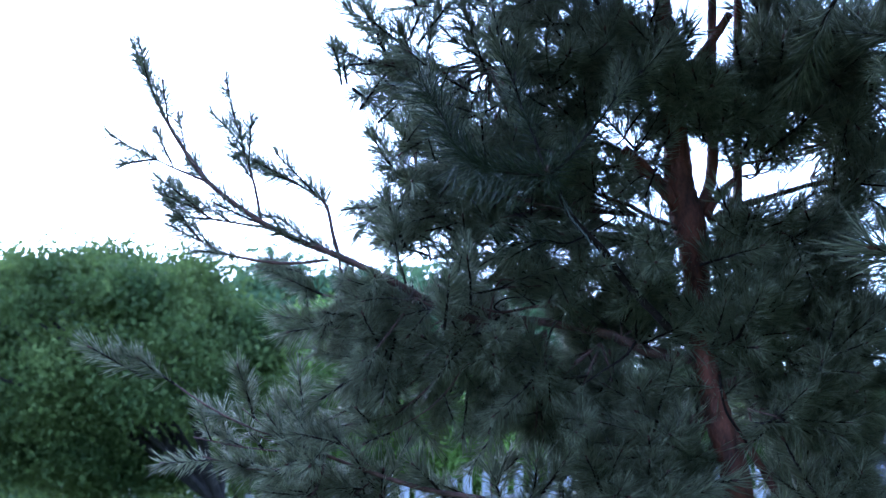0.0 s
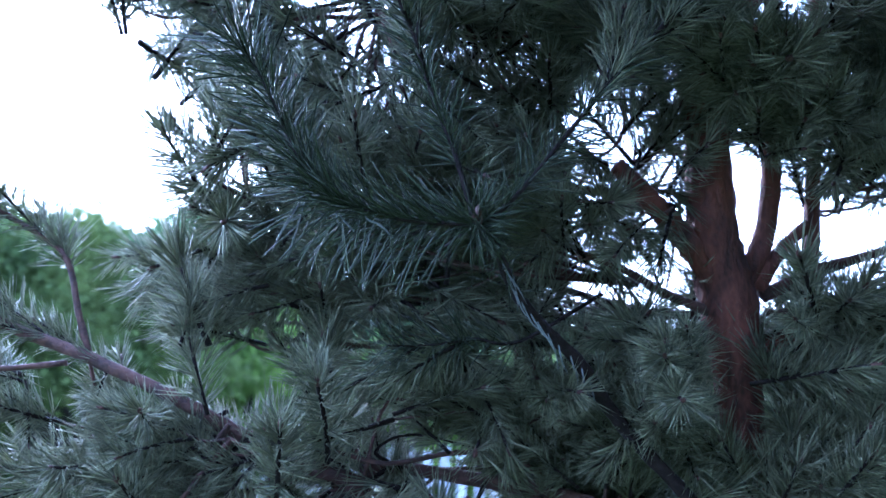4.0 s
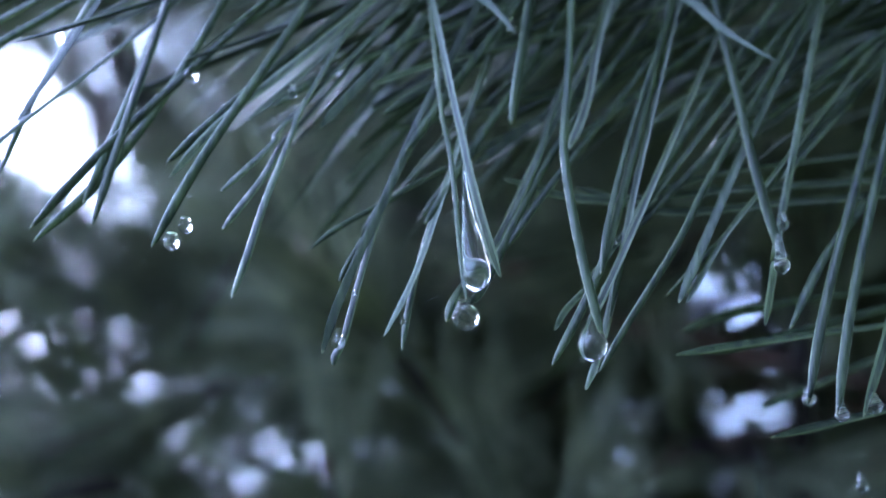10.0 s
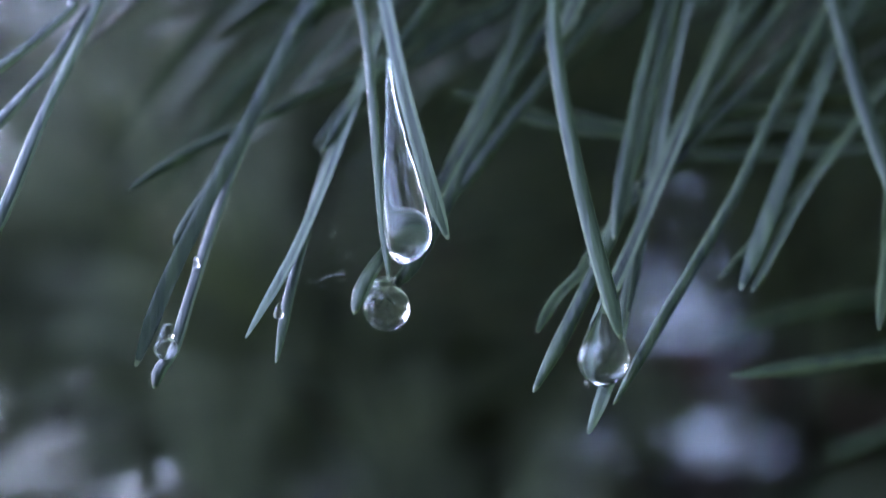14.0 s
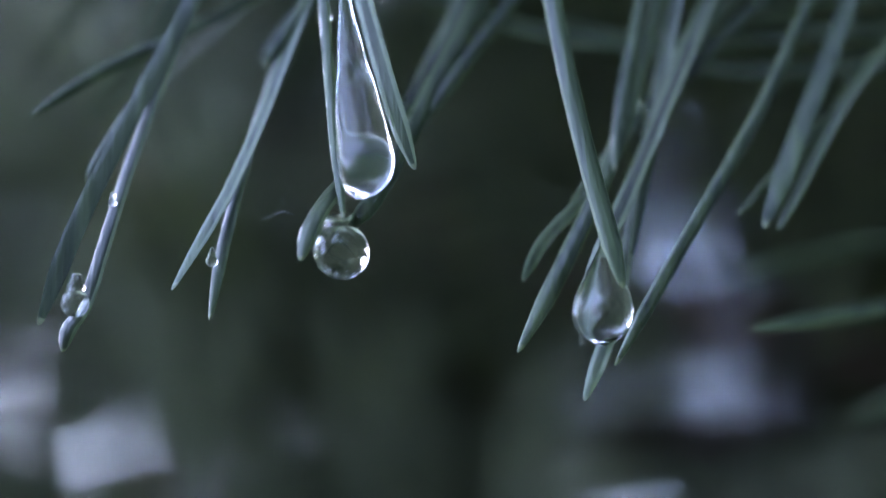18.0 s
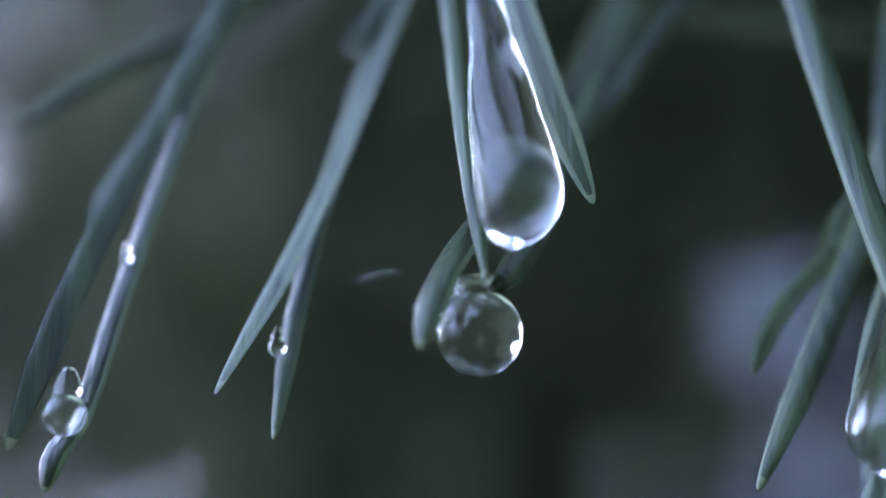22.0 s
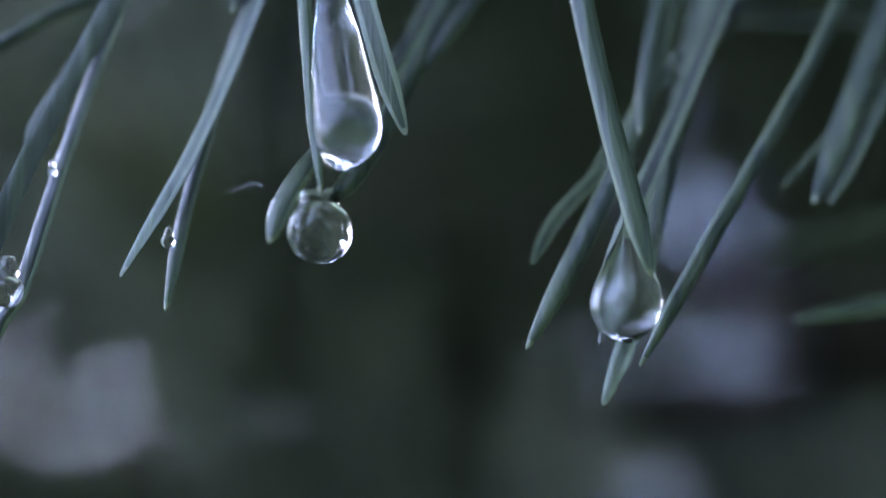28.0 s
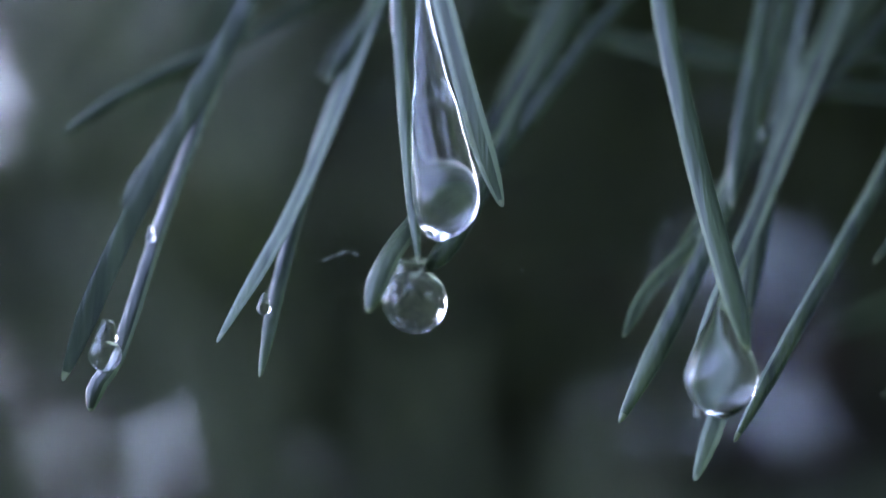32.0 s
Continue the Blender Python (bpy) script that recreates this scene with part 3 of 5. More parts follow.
def spray(anchor, centre, radii, twigs, per, size=1.0, lift=0.35, bare=0.35):
    """Side twigs from an anchor into an uneven region, each carrying shoots along its outer part."""
    a, c = mm(*anchor), Vector(centre)
    random = Random(abs(int(centre[0] * 3 + centre[1] * 5 + centre[2] * 7)))
    for k in range(twigs):
        r = Vector((random.gauss(0, 0.55), random.gauss(0, 0.55), random.gauss(0, 0.55)))
        e = mm(*(c + Vector((r.x * radii[0], r.y * radii[1], r.z * radii[2]))))
        m = a.lerp(e, 0.5) + Vector((random.gauss(0, 0.02), random.gauss(0, 0.02), random.gauss(-0.01, 0.02)))
        line = spline([a, m, e], 5)
        SIDE_TWIGS.append((line, len(SHOOTS), len(SHOOTS) + per))
        for s in range(per):
            f = bare + (1 - bare) * (s + random.random()) / per
            i = min(int(f * (len(line) - 1)), len(line) - 2)
            along = Vector(line[i + 1] - line[i]).normalized()
            d = along * 0.8 + Vector((random.gauss(0, 0.5), random.gauss(-0.1, 0.5), random.gauss(lift, 0.4)))
            SHOOTS.append((Vector(line[i]).lerp(Vector(line[i + 1]), random.random()), d, size * random.uniform(0.75, 1.2), random.randrange(7)))


def thicket(anchor, x0, x1, y0, y1, z0, z1, nx, nz, size=1.0, seed=1, keep=1.0):
    """Shoots spread evenly over a slab behind the hanging needles, each on a thin side twig of its own."""
    random = Random(seed)
    a = mm(*anchor)
    for i in range(nx):
        for j in range(nz):
            if random.random() > keep:
                continue
            p = mm(x0 + (x1 - x0) * (i + random.random()) / nx, random.uniform(y0, y1), z0 + (z1 - z0) * (j + random.random()) / nz)
            d = Vector((random.gauss(-0.3, 0.6), random.gauss(-0.3, 0.5), random.gauss(0.1, 0.55)))
            size_k = size * random.uniform(0.8, 1.15)
            SHOOTS.append((p, d, size_k, random.randrange(7)))
            if (i + j) % 3 == 0:
                line = spline([a, a.lerp(p, 0.55) + Vector((0, 0, random.gauss(0, 0.02))), p], 5)
                SIDE_TWIGS.append((line, len(SHOOTS) - 1, len(SHOOTS)))


# shoots of the near whorl
shoots_along("twig_up", 0.55, 0.95, 3, 0.35)
shoots_along("twig_right", 0.6, 0.95, 3, 0.3)
shoots_along("behind_twig", 0.45, 1.0, 6, 0.35, 0.85, 0.0)
# single shoots that point towards the open side
for p, d, size, k in (
    ((-9, 96, -148), (0, -0.75, 0.55), 1.01, 4),
    ((-51, 94, -187), (0.05, -0.75, 0.55), 1.01, 5),
    ((453, 177, 113), (0.02, -0.9, 0.3), 1.00, 2),
    ((308, 186, 113), (0.03, -0.9, 0.3), 0.89, 6),
    ((-116, 115, -52), (-0.42, -0.05, 0.9), 1.17, 1),
    ((-142, 116, -55), (0.3, -0.1, 0.9), 0.78, 0),
    ((-114, 114, -112), (-0.3, 0, 0.9), 0.88, 3),
    ((432, 179, -134), (-0.35, -0.5, 0.8), 1.00, 4),
    ((391, 175, -206), (0.1, -0.6, 0.8), 1.09, 5),
    ((264, 164, -98), (0, -0.85, 0.4), 0.92, 3),
    ((388, 170, -226), (0.1, -0.75, 0.6), 1.01, 6),
    ((-53, 138, -159), (-0.05, -0.85, 0.4), 0.95, 2),
    ((-29, 114, -90), (0.1, -0.7, 0.6), 0.79, 0),
    ((485, 155, -194), (0.15, -0.7, 0.7), 1.13, 0),
):
    SHOOTS.append((mm(*p), Vector(d), size, k))
    SINGLES.append(SHOOTS[-1])
# shoots of the left branch, sparse against the sky
for key, n in (("long_left", 14), ("left_side", 6), ("left_side_two", 5), ("left_side_three", 6), ("left_side_four", 5), ("left_side_five", 3)):
    first = len(SHOOTS)
    shoots_along(key, 0.35, 1.0, n, 0.30, 0.74, 0.2)
    SINGLES += SHOOTS[first:]
# the upper mass on the open side
thicket((-101, 236, 107), -280, -71, 215, 290, 116, 335, 7, 6, 1.15, 11)
thicket((-125, 217, 283), -280, -57, 225, 300, 112, 330, 7, 6, 1.12, 12)
spray((26, 248, 305), (-63, 260, 302), (115, 37, 38), 5, 5, 1.05, 0.1)
spray((26, 248, 305), (-37, 260, 242), (122, 37, 46), 4, 4, 1.05, 0.0)
spray((40, 284, 48), (-35, 260, 172), (100, 32, 46), 3, 4, 1.05, 0.1)
spray((-32, 260, 78), (-66, 260, 100), (72, 29, 30), 3, 5, 0.95, 0.0)
spray((197, 234, 270), (177, 186, 294), (124, 36, 70), 6, 5, 1.06)
spray((197, 234, 270), (107, 198, 222), (121, 36, 69), 4, 4, 1.05)
spray((243, 210, 145), (235, 174, 180), (99, 27, 72), 5, 5, 0.99)
spray((197, 234, 270), (143, 148, 263), (112, 27, 65), 6, 6, 1.03)
spray((197, 234, 270), (137, 162, 156), (109, 27, 54), 3, 5, 1.01)
spray((22, 198, 284), (74, 138, 159), (104, 27, 66), 4, 5, 0.95)
spray((243, 210, 145), (206, 186, 113), (97, 31, 44), 3, 4, 0.89, 0.0)
spray((330, 246, 300), (271, 215, 313), (85, 27, 51), 4, 5, 1.03)
spray((321, 246, 330), (42, 186, 473), (352, 81, 96), 9, 5, 1.15)
thicket((-176, 284, 223), -312, -215, 215, 300, 120, 260, 4, 4, 1.10, 22)
# lacy foliage behind the hanging needles
thicket((177, 258, 18), -202, 196, 145, 169, -70, 94, 10, 4, 0.91, 5)
thicket((177, 258, 18), -179, 249, 190, 219, -118, 113, 9, 5, 0.94, 6, 0.65)
spray((22, 198, 284), (12, 145, 145), (56, 25, 37), 4, 5, 0.94, 0.1)
spray((-69, 145, 19), (-78, 96, 22), (14, 25, 22), 4, 2, 0.86, 0.2, 0.8)
spray((270, 220, 104), (228, 112, 97), (34, 25, 44), 4, 4, 0.94, 0.2, 0.5)
spray((177, 258, 18), (60, 151, 82), (37, 25, 29), 3, 4, 0.93, 0.1, 0.7)
thicket((177, 258, 18), -157, 221, 169, 190, -108, 100, 8, 4, 0.93, 7, 0.6)
thicket((-93, 186, 87), -166, -90, 138, 157, 77, 146, 2, 2, 0.93, 8)
spray((270, 220, 104), (175, 138, 56), (47, 25, 38), 3, 4, 0.95, 0.1, 0.6)
spray((177, 258, 18), (23, 167, 96), (27, 25, 27), 2, 4, 0.91, 0.1, 0.75)
spray((177, 258, 18), (-55, 167, 9), (27, 25, 27), 2, 4, 0.91, 0.1, 0.75)
spray((35, 234, 34), (-163, 152, 19), (18, 25, 27), 2, 4, 0.92, 0.1, 0.75)
thicket((280, 190, 20), -72, 105, 128, 185, -30, 108, 8, 6, 0.95, 62)
# boughs deep in the crown that close the view behind the drops
first = len(SHOOTS)
thicket((330, 300, 120), -36, 205, 240, 300, 20, 175, 8, 6, 1.05, 64, 0.85)
thicket((-20, 290, -20), -150, -38, 215, 290, -50, 100, 6, 7, 0.98, 63, 0.9)
thicket((330, 300, 0), 30, 215, 225, 290, -48, 36, 8, 4, 0.95, 65, 0.85)
spray((90, 270, 60), (22, 250, 72), (26, 12, 20), 4, 4, 1.0, 0.1, 0.6)
DEEP = {id(s) for s in SHOOTS[first:]}
# the low band
thicket((330, 230, -60), 130, 260, 180, 225, -75, 5, 5, 4, 0.9, 67, 0.8)
spray((290, 215, -196), (255, 228, -172), (120, 14, 34), 9, 6, 0.95, 0.0)
spray((100, 215, -160), (70, 228, -128), (110, 14, 26), 5, 5, 0.9, 0.0)
spray((22, 154, -169), (-56, 152, -103), (92, 27, 46), 3, 4, 0.93)
spray((22, 154, -169), (63, 174, -104), (126, 31, 40), 3, 3, 0.90)
spray((147, 258, -76), (178, 198, -100), (122, 36, 43), 4, 4, 0.96)
spray((22, 154, -169), (-68, 145, -213), (112, 27, 46), 4, 5, 0.94, 0.0)
spray((119, 157, -181), (91, 162, -221), (137, 27, 50), 7, 6, 0.92, 0.0)
spray((245, 167, -189), (258, 186, -144), (116, 31, 53), 7, 6, 0.98)
spray((-96, 140, -133), (-160, 138, -131), (84, 27, 32), 3, 5, 0.85, 0.0)
spray((-221, 126, -73), (-234, 128, -77), (57, 25, 19), 2, 4, 0.76, 0.0)
# thin foliage behind the trunk
thicket((345, 248, 184), 213, 431, 272, 320, -42, 363, 5, 8, 0.78, 51, 0.7)
# right of the trunk
spray((476, 251, 240), (544, 186, 308), (116, 40, 98), 9, 7, 1.17)
spray((476, 251, 240), (609, 198, 239), (97, 36, 79), 6, 6, 1.15)
spray((477, 251, 107), (497, 186, 171), (71, 27, 44), 4, 5, 0.99)
spray((472, 251, 392), (646, 198, 299), (124, 40, 97), 10, 7, 1.15)
spray((599, 253, 106), (611, 186, 91), (108, 36, 54), 5, 5, 1.08)
spray((599, 253, 106), (646, 234, 229), (101, 40, 50), 3, 4, 1.02)
spray((429, 246, -54), (443, 210, -22), (104, 31, 39), 5, 5, 1.04)
spray((497, 251, -50), (575, 210, -13), (131, 36, 48), 7, 5, 1.05)
spray((432, 244, -178), (432, 162, -144), (102, 27, 64), 5, 5, 1.02)
spray((576, 229, -195), (563, 186, -129), (135, 36, 72), 8, 6, 1.08)
spray((576, 234, -239), (568, 198, -327), (151, 36, 80), 8, 6, 1.07)
spray((387, 244, -317), (277, 198, -309), (123, 27, 52), 8, 6, 1.06)
spray((432, 244, -178), (463, 186, -206), (134, 27, 35), 6, 5, 0.99)
spray((-96, 140, -133), (-200, 145, -233), (111, 25, 37), 4, 5, 0.93, 0.0)
spray((-98, 140, -120), (-160, 174, -210), (107, 27, 44), 4, 5, 0.90)
spray((22, 154, -169), (-192, 150, -348), (74, 25, 32), 4, 5, 0.93, 0.0)
spray((119, 157, -181), (108, 167, -344), (73, 25, 27), 4, 5, 0.91, 0.0)
spray((453, 180, -26), (596, 170, -28), (70, 40, 50), 6, 6, 0.95)
spray((506, 160, -204), (598, 150, -213), (70, 40, 60), 7, 6, 0.95)
spray((401, 165, -210), (464, 120, -177), (60, 30, 50), 6, 6, 0.90)
spray((453, 160, -305), (544, 150, -325), (80, 40, 50), 7, 6, 0.95)
spray((359, 170, -95), (295, 150, -117), (60, 30, 40), 5, 6, 0.90)
spray((-88, 170, -127), (-209, 200, -184), (70, 40, 50), 6, 6, 0.90)
spray((-227, 160, -62), (-283, 190, -109), (50, 30, 25), 4, 5, 0.85)
spray((-32, 170, -153), (-134, 200, -241), (80, 40, 50), 7, 6, 0.90)
spray((24, 170, -172), (35, 200, -280), (80, 40, 50), 7, 6, 0.90)
spray((212, 170, -199), (175, 190, -301), (80, 40, 50), 7, 6, 0.90)
spray((397, 165, -304), (244, 170, -376), (90, 40, 50), 6, 6, 0.90)
spray((420, 168, 230), (344, 120, 214), (50, 25, 30), 5, 6, 0.95)
spray((360, 168, 235), (297, 120, 250), (45, 25, 30), 4, 6, 0.95)
spray((440, 175, 160), (400, 120, 170), (40, 25, 30), 4, 6, 0.95)
spray((360, 165, 180), (331, 105, 196), (28, 20, 22), 4, 6, 0.85)
spray((445, 180, 180), (455, 120, 152), (40, 25, 35), 6, 6, 0.9)
spray((560, 190, 230), (567, 130, 294), (70, 40, 40), 4, 5, 1.0)
spray((600, 190, 120), (625, 150, 150), (60, 40, 40), 2, 4, 1.0)
spray((380, 170, -30), (409, 120, -42), (45, 25, 35), 5, 6, 0.9)
spray((340, 165, -20), (316, 110, -51), (40, 25, 30), 4, 6, 0.9)
# low in front
spray((-151, 128, -420), (-205, 126, -446), (105, 25, 48), 5, 5, 0.96)
spray((-236, 124, -389), (-313, 126, -332), (86, 25, 47), 3, 4, 0.86)
spray((-236, 124, -389), (-346, 126, -446), (95, 25, 47), 4, 4, 0.91)
spray((31, 148, -456), (59, 150, -474), (140, 25, 37), 9, 6, 1.03)
spray((223, 186, -485), (248, 174, -485), (91, 25, 36), 4, 5, 1.00)
spray((223, 186, -485), (268, 174, -440), (136, 27, 54), 11, 7, 1.09)
spray((546, 234, -498), (582, 198, -459), (151, 31, 62), 9, 6, 1.11)
spray((-236, 124, -389), (-523, 102, -271), (49, 25, 59), 2, 4, 0.79)
spray((-236, 124, -389), (-433, 102, -375), (59, 25, 39), 2, 4, 0.79)
spray((15, 154, -166), (0, 186, -283), (141, 27, 44), 4, 5, 0.97)
thicket((289, 258, -66), 40, 206, 138, 162, -146, -72, 5, 2, 0.93, 41)
# the crown above and the tree's near side, added mostly out of view to block sky light
thicket((700, 300, 300), 640, 860, -260, 60, -260, 460, 5, 8, 1.25, 71)
thicket((400, 170, 520), -200, 700, -600, 50, 335, 560, 13, 10, 1.5, 72)
thicket((321, 246, 330), -82, 290, 138, 174, 349, 547, 6, 4, 1.37, 31)
thicket((965, 174, -54), 725, 948, -225, 126, -260, 584, 5, 7, 1.80, 32)
spray((306, 246, 490), (226, -54, 594), (310, 126, 62), 12, 7, 1.66, 0.0)
spray((293, 248, 688), (314, 234, 906), (458, 202, 166), 8, 5, 1.33)


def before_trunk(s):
    """Whether a shoot, seen from the camera, covers the open front of the trunk or its crotch."""
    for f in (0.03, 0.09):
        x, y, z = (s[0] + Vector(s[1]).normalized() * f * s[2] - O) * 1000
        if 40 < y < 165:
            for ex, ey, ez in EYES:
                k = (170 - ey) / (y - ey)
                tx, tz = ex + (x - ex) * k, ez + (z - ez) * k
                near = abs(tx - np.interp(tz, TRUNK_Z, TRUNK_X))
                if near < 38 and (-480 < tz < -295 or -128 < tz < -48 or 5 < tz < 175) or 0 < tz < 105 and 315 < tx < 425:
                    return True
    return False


def before_branch(s, key, room):
    """Whether a shoot, seen from the camera, covers a branch meant to show its bark."""
    line = (BOUGHS[key] - np.array(O)) * 1000
    for f in (0.0, 0.03, 0.07, 0.10):
        q = np.array((s[0] + Vector(s[1]).normalized() * f * s[2] - O) * 1000)
        for eye in EYES:
            k = (line[:, 1] - eye[1]) / (q[1] - eye[1])
            off = np.hypot(eye[0] + (q[0] - eye[0]) * k - line[:, 0], eye[2] + (q[2] - eye[2]) * k - line[:, 2])
            if ((off < room) & (k > 1.01)).any():
                return True
    return False


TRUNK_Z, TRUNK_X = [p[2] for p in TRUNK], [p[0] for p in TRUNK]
EYES = [(-217, -1818, -376), (-17, -1205, -106)]   # camera positions at 1 and 3 seconds, in millimetres from O


def open_sky(x, y, z):
    """Whether a place lies beyond the crown's left outline, fitted to where the camera sees open sky, or in one of its
    gaps.
    """
    if y > 200:   # far boughs are projected from a camera position onto the near outline
        ex, ey, ez = EYES[1]
        k = (165 - ey) / (y - ey)
        x, z = ex + (x - ex) * k, ez + (z - ez) * k
    edge = -245 if z > 144 else -150 - (z - 68) * 1.25 if z > 96 else -74 if z > 46 else -120 if z > -60 else -900
    return x < edge or in_gap(x, y, z)


def in_gap(x, y, z):
    return any(((x - a) / w) ** 2 + ((z - c) / h) ** 2 < 1 for a, c, w, h in GAPS)


def sunlit(x, y, z):
    """Whether a place lies in the opening through which the evening light reaches the drops."""
    d, way = Vector((x - 6, y, z)), Vector((-5.6, 8.3, 4.5)).normalized()
    f = d.dot(way)
    return f > 50 and (d - way * f).length < 0.11 * f + 8


GAPS = [(5, 205, 15, 17), (-62, 228, 14, 10), (215, 108, 26, 9), (-76, -18, 20, 11), (480, 130, 24, 12)]   # openings in the crown: middle, half width, half height


def lacy(x, y, z):
    """Whether a place lies in the thin foliage round the dark heart behind the drops."""
    heart = ((x - 15) / 70) ** 2 + ((z - 35) / 50) ** 2 < 1 and y < 190
    return y > 80 and -190 < x < 130 and -95 < z < (175 if x < -55 and y < 200 else 100) and not heart


THIN = Random(5)


def clear_of_drops(s):
    """Whether a shoot stays out of the open space round the hanging drops and of the lanes kept clear for the camera's
    view.
    """
    loose = THIN.random() < 0.4
    for f in (0.0, 0.05, 0.11):
        x, y, z = (s[0] + Vector(s[1]).normalized() * f * s[2] - O) * 1000
        if -150 < x < 130 and (y < 62 and -85 < z < 95 or y < 118 and -38 < z < 80) or y < -70 and z < 300 and x < 500:
            return False
        if sunlit(x, y, z):
            return False
        if open_sky(x, y, z) and not (-60 < z < 46 and -190 < x and loose):
            return False
    if z > -70 and x > -330 and y > 70 and THIN.random() > (0.68 if x > 440 else 0.72):
        return False
    if x < 10 and -340 < z <= -60 and THIN.random() > 0.55:
        return False
    if lacy(x, y, z) and THIN.random() > 0.5 or -175 < x < 185 and -480 < z < -365 and THIN.random() > 0.3:
        return False
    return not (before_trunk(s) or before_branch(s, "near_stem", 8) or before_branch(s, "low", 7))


alone = {id(s) for s in SINGLES}
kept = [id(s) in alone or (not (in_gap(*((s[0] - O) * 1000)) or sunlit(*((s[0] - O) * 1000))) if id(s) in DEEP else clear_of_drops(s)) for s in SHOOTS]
for line, first, last in SIDE_TWIGS:
    if sum(kept[first:last]) * 2 >= last - first:
        adopt(put("side_twig", fast_mesh("side_twig", *tube_arrays(line, [0.0022, 0.0012], 5, 1, 0.1), [BARK_THIN])), pine)
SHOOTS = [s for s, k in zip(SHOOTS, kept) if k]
NEAR_SHOOTS = [s for s in SHOOTS if s[0].y < 0.42 and s[0].z > 1.40][:290]
for place, d, size, k in NEAR_SHOOTS:
    adopt(put("needle_shoot", SHOOT_MESHES[k], None, "", aim(place, d, size)), pine)
rest_v, rest_t, rest_i, count = [], [], [], 0
for s in SHOOTS:
    if s in NEAR_SHOOTS:
        continue
    v, t, i = VARIANTS[s[3]]
    m = np.array(aim(*s[:3]))
    rest_v.append(v @ m[:3, :3].T + m[:3, 3])
    rest_t.append(t + count)
    rest_i.append(i)
    count += len(v)
adopt(tagged(put("needle_foliage", fast_mesh("needle_foliage", np.vstack(rest_v), np.vstack(rest_t), [NEEDLE, TWIG, BUD], np.concatenate(rest_i))), "dense blue-green pine foliage", kind="stuff"), pine)

# -- the near twig with its needles, one by one --
twig_pts = [mm(103, 0, 47), mm(67, 1, 48), mm(32, 2, 52), mm(11, 2, 57), mm(-7, 2, 62), mm(-25, 2, 78), mm(-40, 3, 96), mm(-56, 6, 130), mm(-76, 9, 167), mm(-94, 12, 193)]
TWIG_LINE = spline(twig_pts, 10)
near_twig = bough("near_twig", twig_pts, [0.0020, 0.0020, 0.0019, 0.0018, 0.0017, 0.0015, 0.0013], TWIG, pine, "dark brown twig with hanging wet needles", 12, 10, 0.16)


def needle_mesh(line, half, roll=0.0, edged=False):
    """A half-round needle, flat on one side, with crisp margins, that narrows to a pale point."""
    line = np.asarray(line, float)
    s = np.r_[0, 0.006, 0.016, 0.035, 0.07, np.linspace(0.12, 1, len(line) - 4)]
    line = np.stack([np.interp(s, np.linspace(0, 1, len(line)), line[:, k]) for k in range(3)], 1)
    n = len(line)
    r = half * np.minimum(1, 0.10 + 0.90 * np.minimum(1, s / 0.13) ** 0.6) * (1 - 0.15 * s)
    tang = np.gradient(line, axis=0)
    tang /= np.linalg.norm(tang, axis=1)[:, None]
    ref = np.array([0.0, -1.0, 0.05]) if abs(tang[0][1]) < 0.9 else np.array([1.0, 0.0, 0.0])
    strips = ([(1.0, 0.0), (0.86, 0.34), (0.5, 0.56), (0.08, 0.64)], [(0.08, 0.64), (-0.4, 0.60), (-0.82, 0.36), (-1.0, 0.0)], [(-1.0, 0.0), (-0.5, -0.16), (0.0, -0.10), (0.5, -0.16), (1.0, 0.0)])
    verts, tris, mats = [], [], []
    for strip in strips:
        w0, m = sum(len(v) for v in verts), len(strip)
        for i in range(n):
            u = np.cross(tang[i], ref)
            u /= np.linalg.norm(u)
            w = np.cross(u, tang[i])
            c, d = math.cos(roll + 0.5 * s[i]), math.sin(roll + 0.5 * s[i])
            uu, ww = u * c + w * d, w * c - u * d
            verts.append(np.array([line[i] + r[i] * (p * uu + q * ww) for p, q in strip]))
        for i in range(n - 1):
            for k in range(m - 1):
                p = w0 + i * m + k
                tris += [(p, p + 1, p + m + 1), (p, p + m + 1, p + m)]
                mats += [1 if i < 2 else 2 if edged and (strip[k][1] == 0.0 or strip[k + 1][1] == 0.0) else 0] * 2
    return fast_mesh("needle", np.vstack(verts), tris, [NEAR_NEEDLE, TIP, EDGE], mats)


def hero(w, *places):
    """A needle of half width w from its tip along the places, in millimetres."""
    line = spline([mm(*p) for p in places], max(3, 20 // len(places)))
    ob = put("needle", needle_mesh(line, w / 1000, random.choice((0.0, 0.4, -0.5, 2.9, 3.4)), random.random() < 0.8))
    return adopt(ob, near_twig)


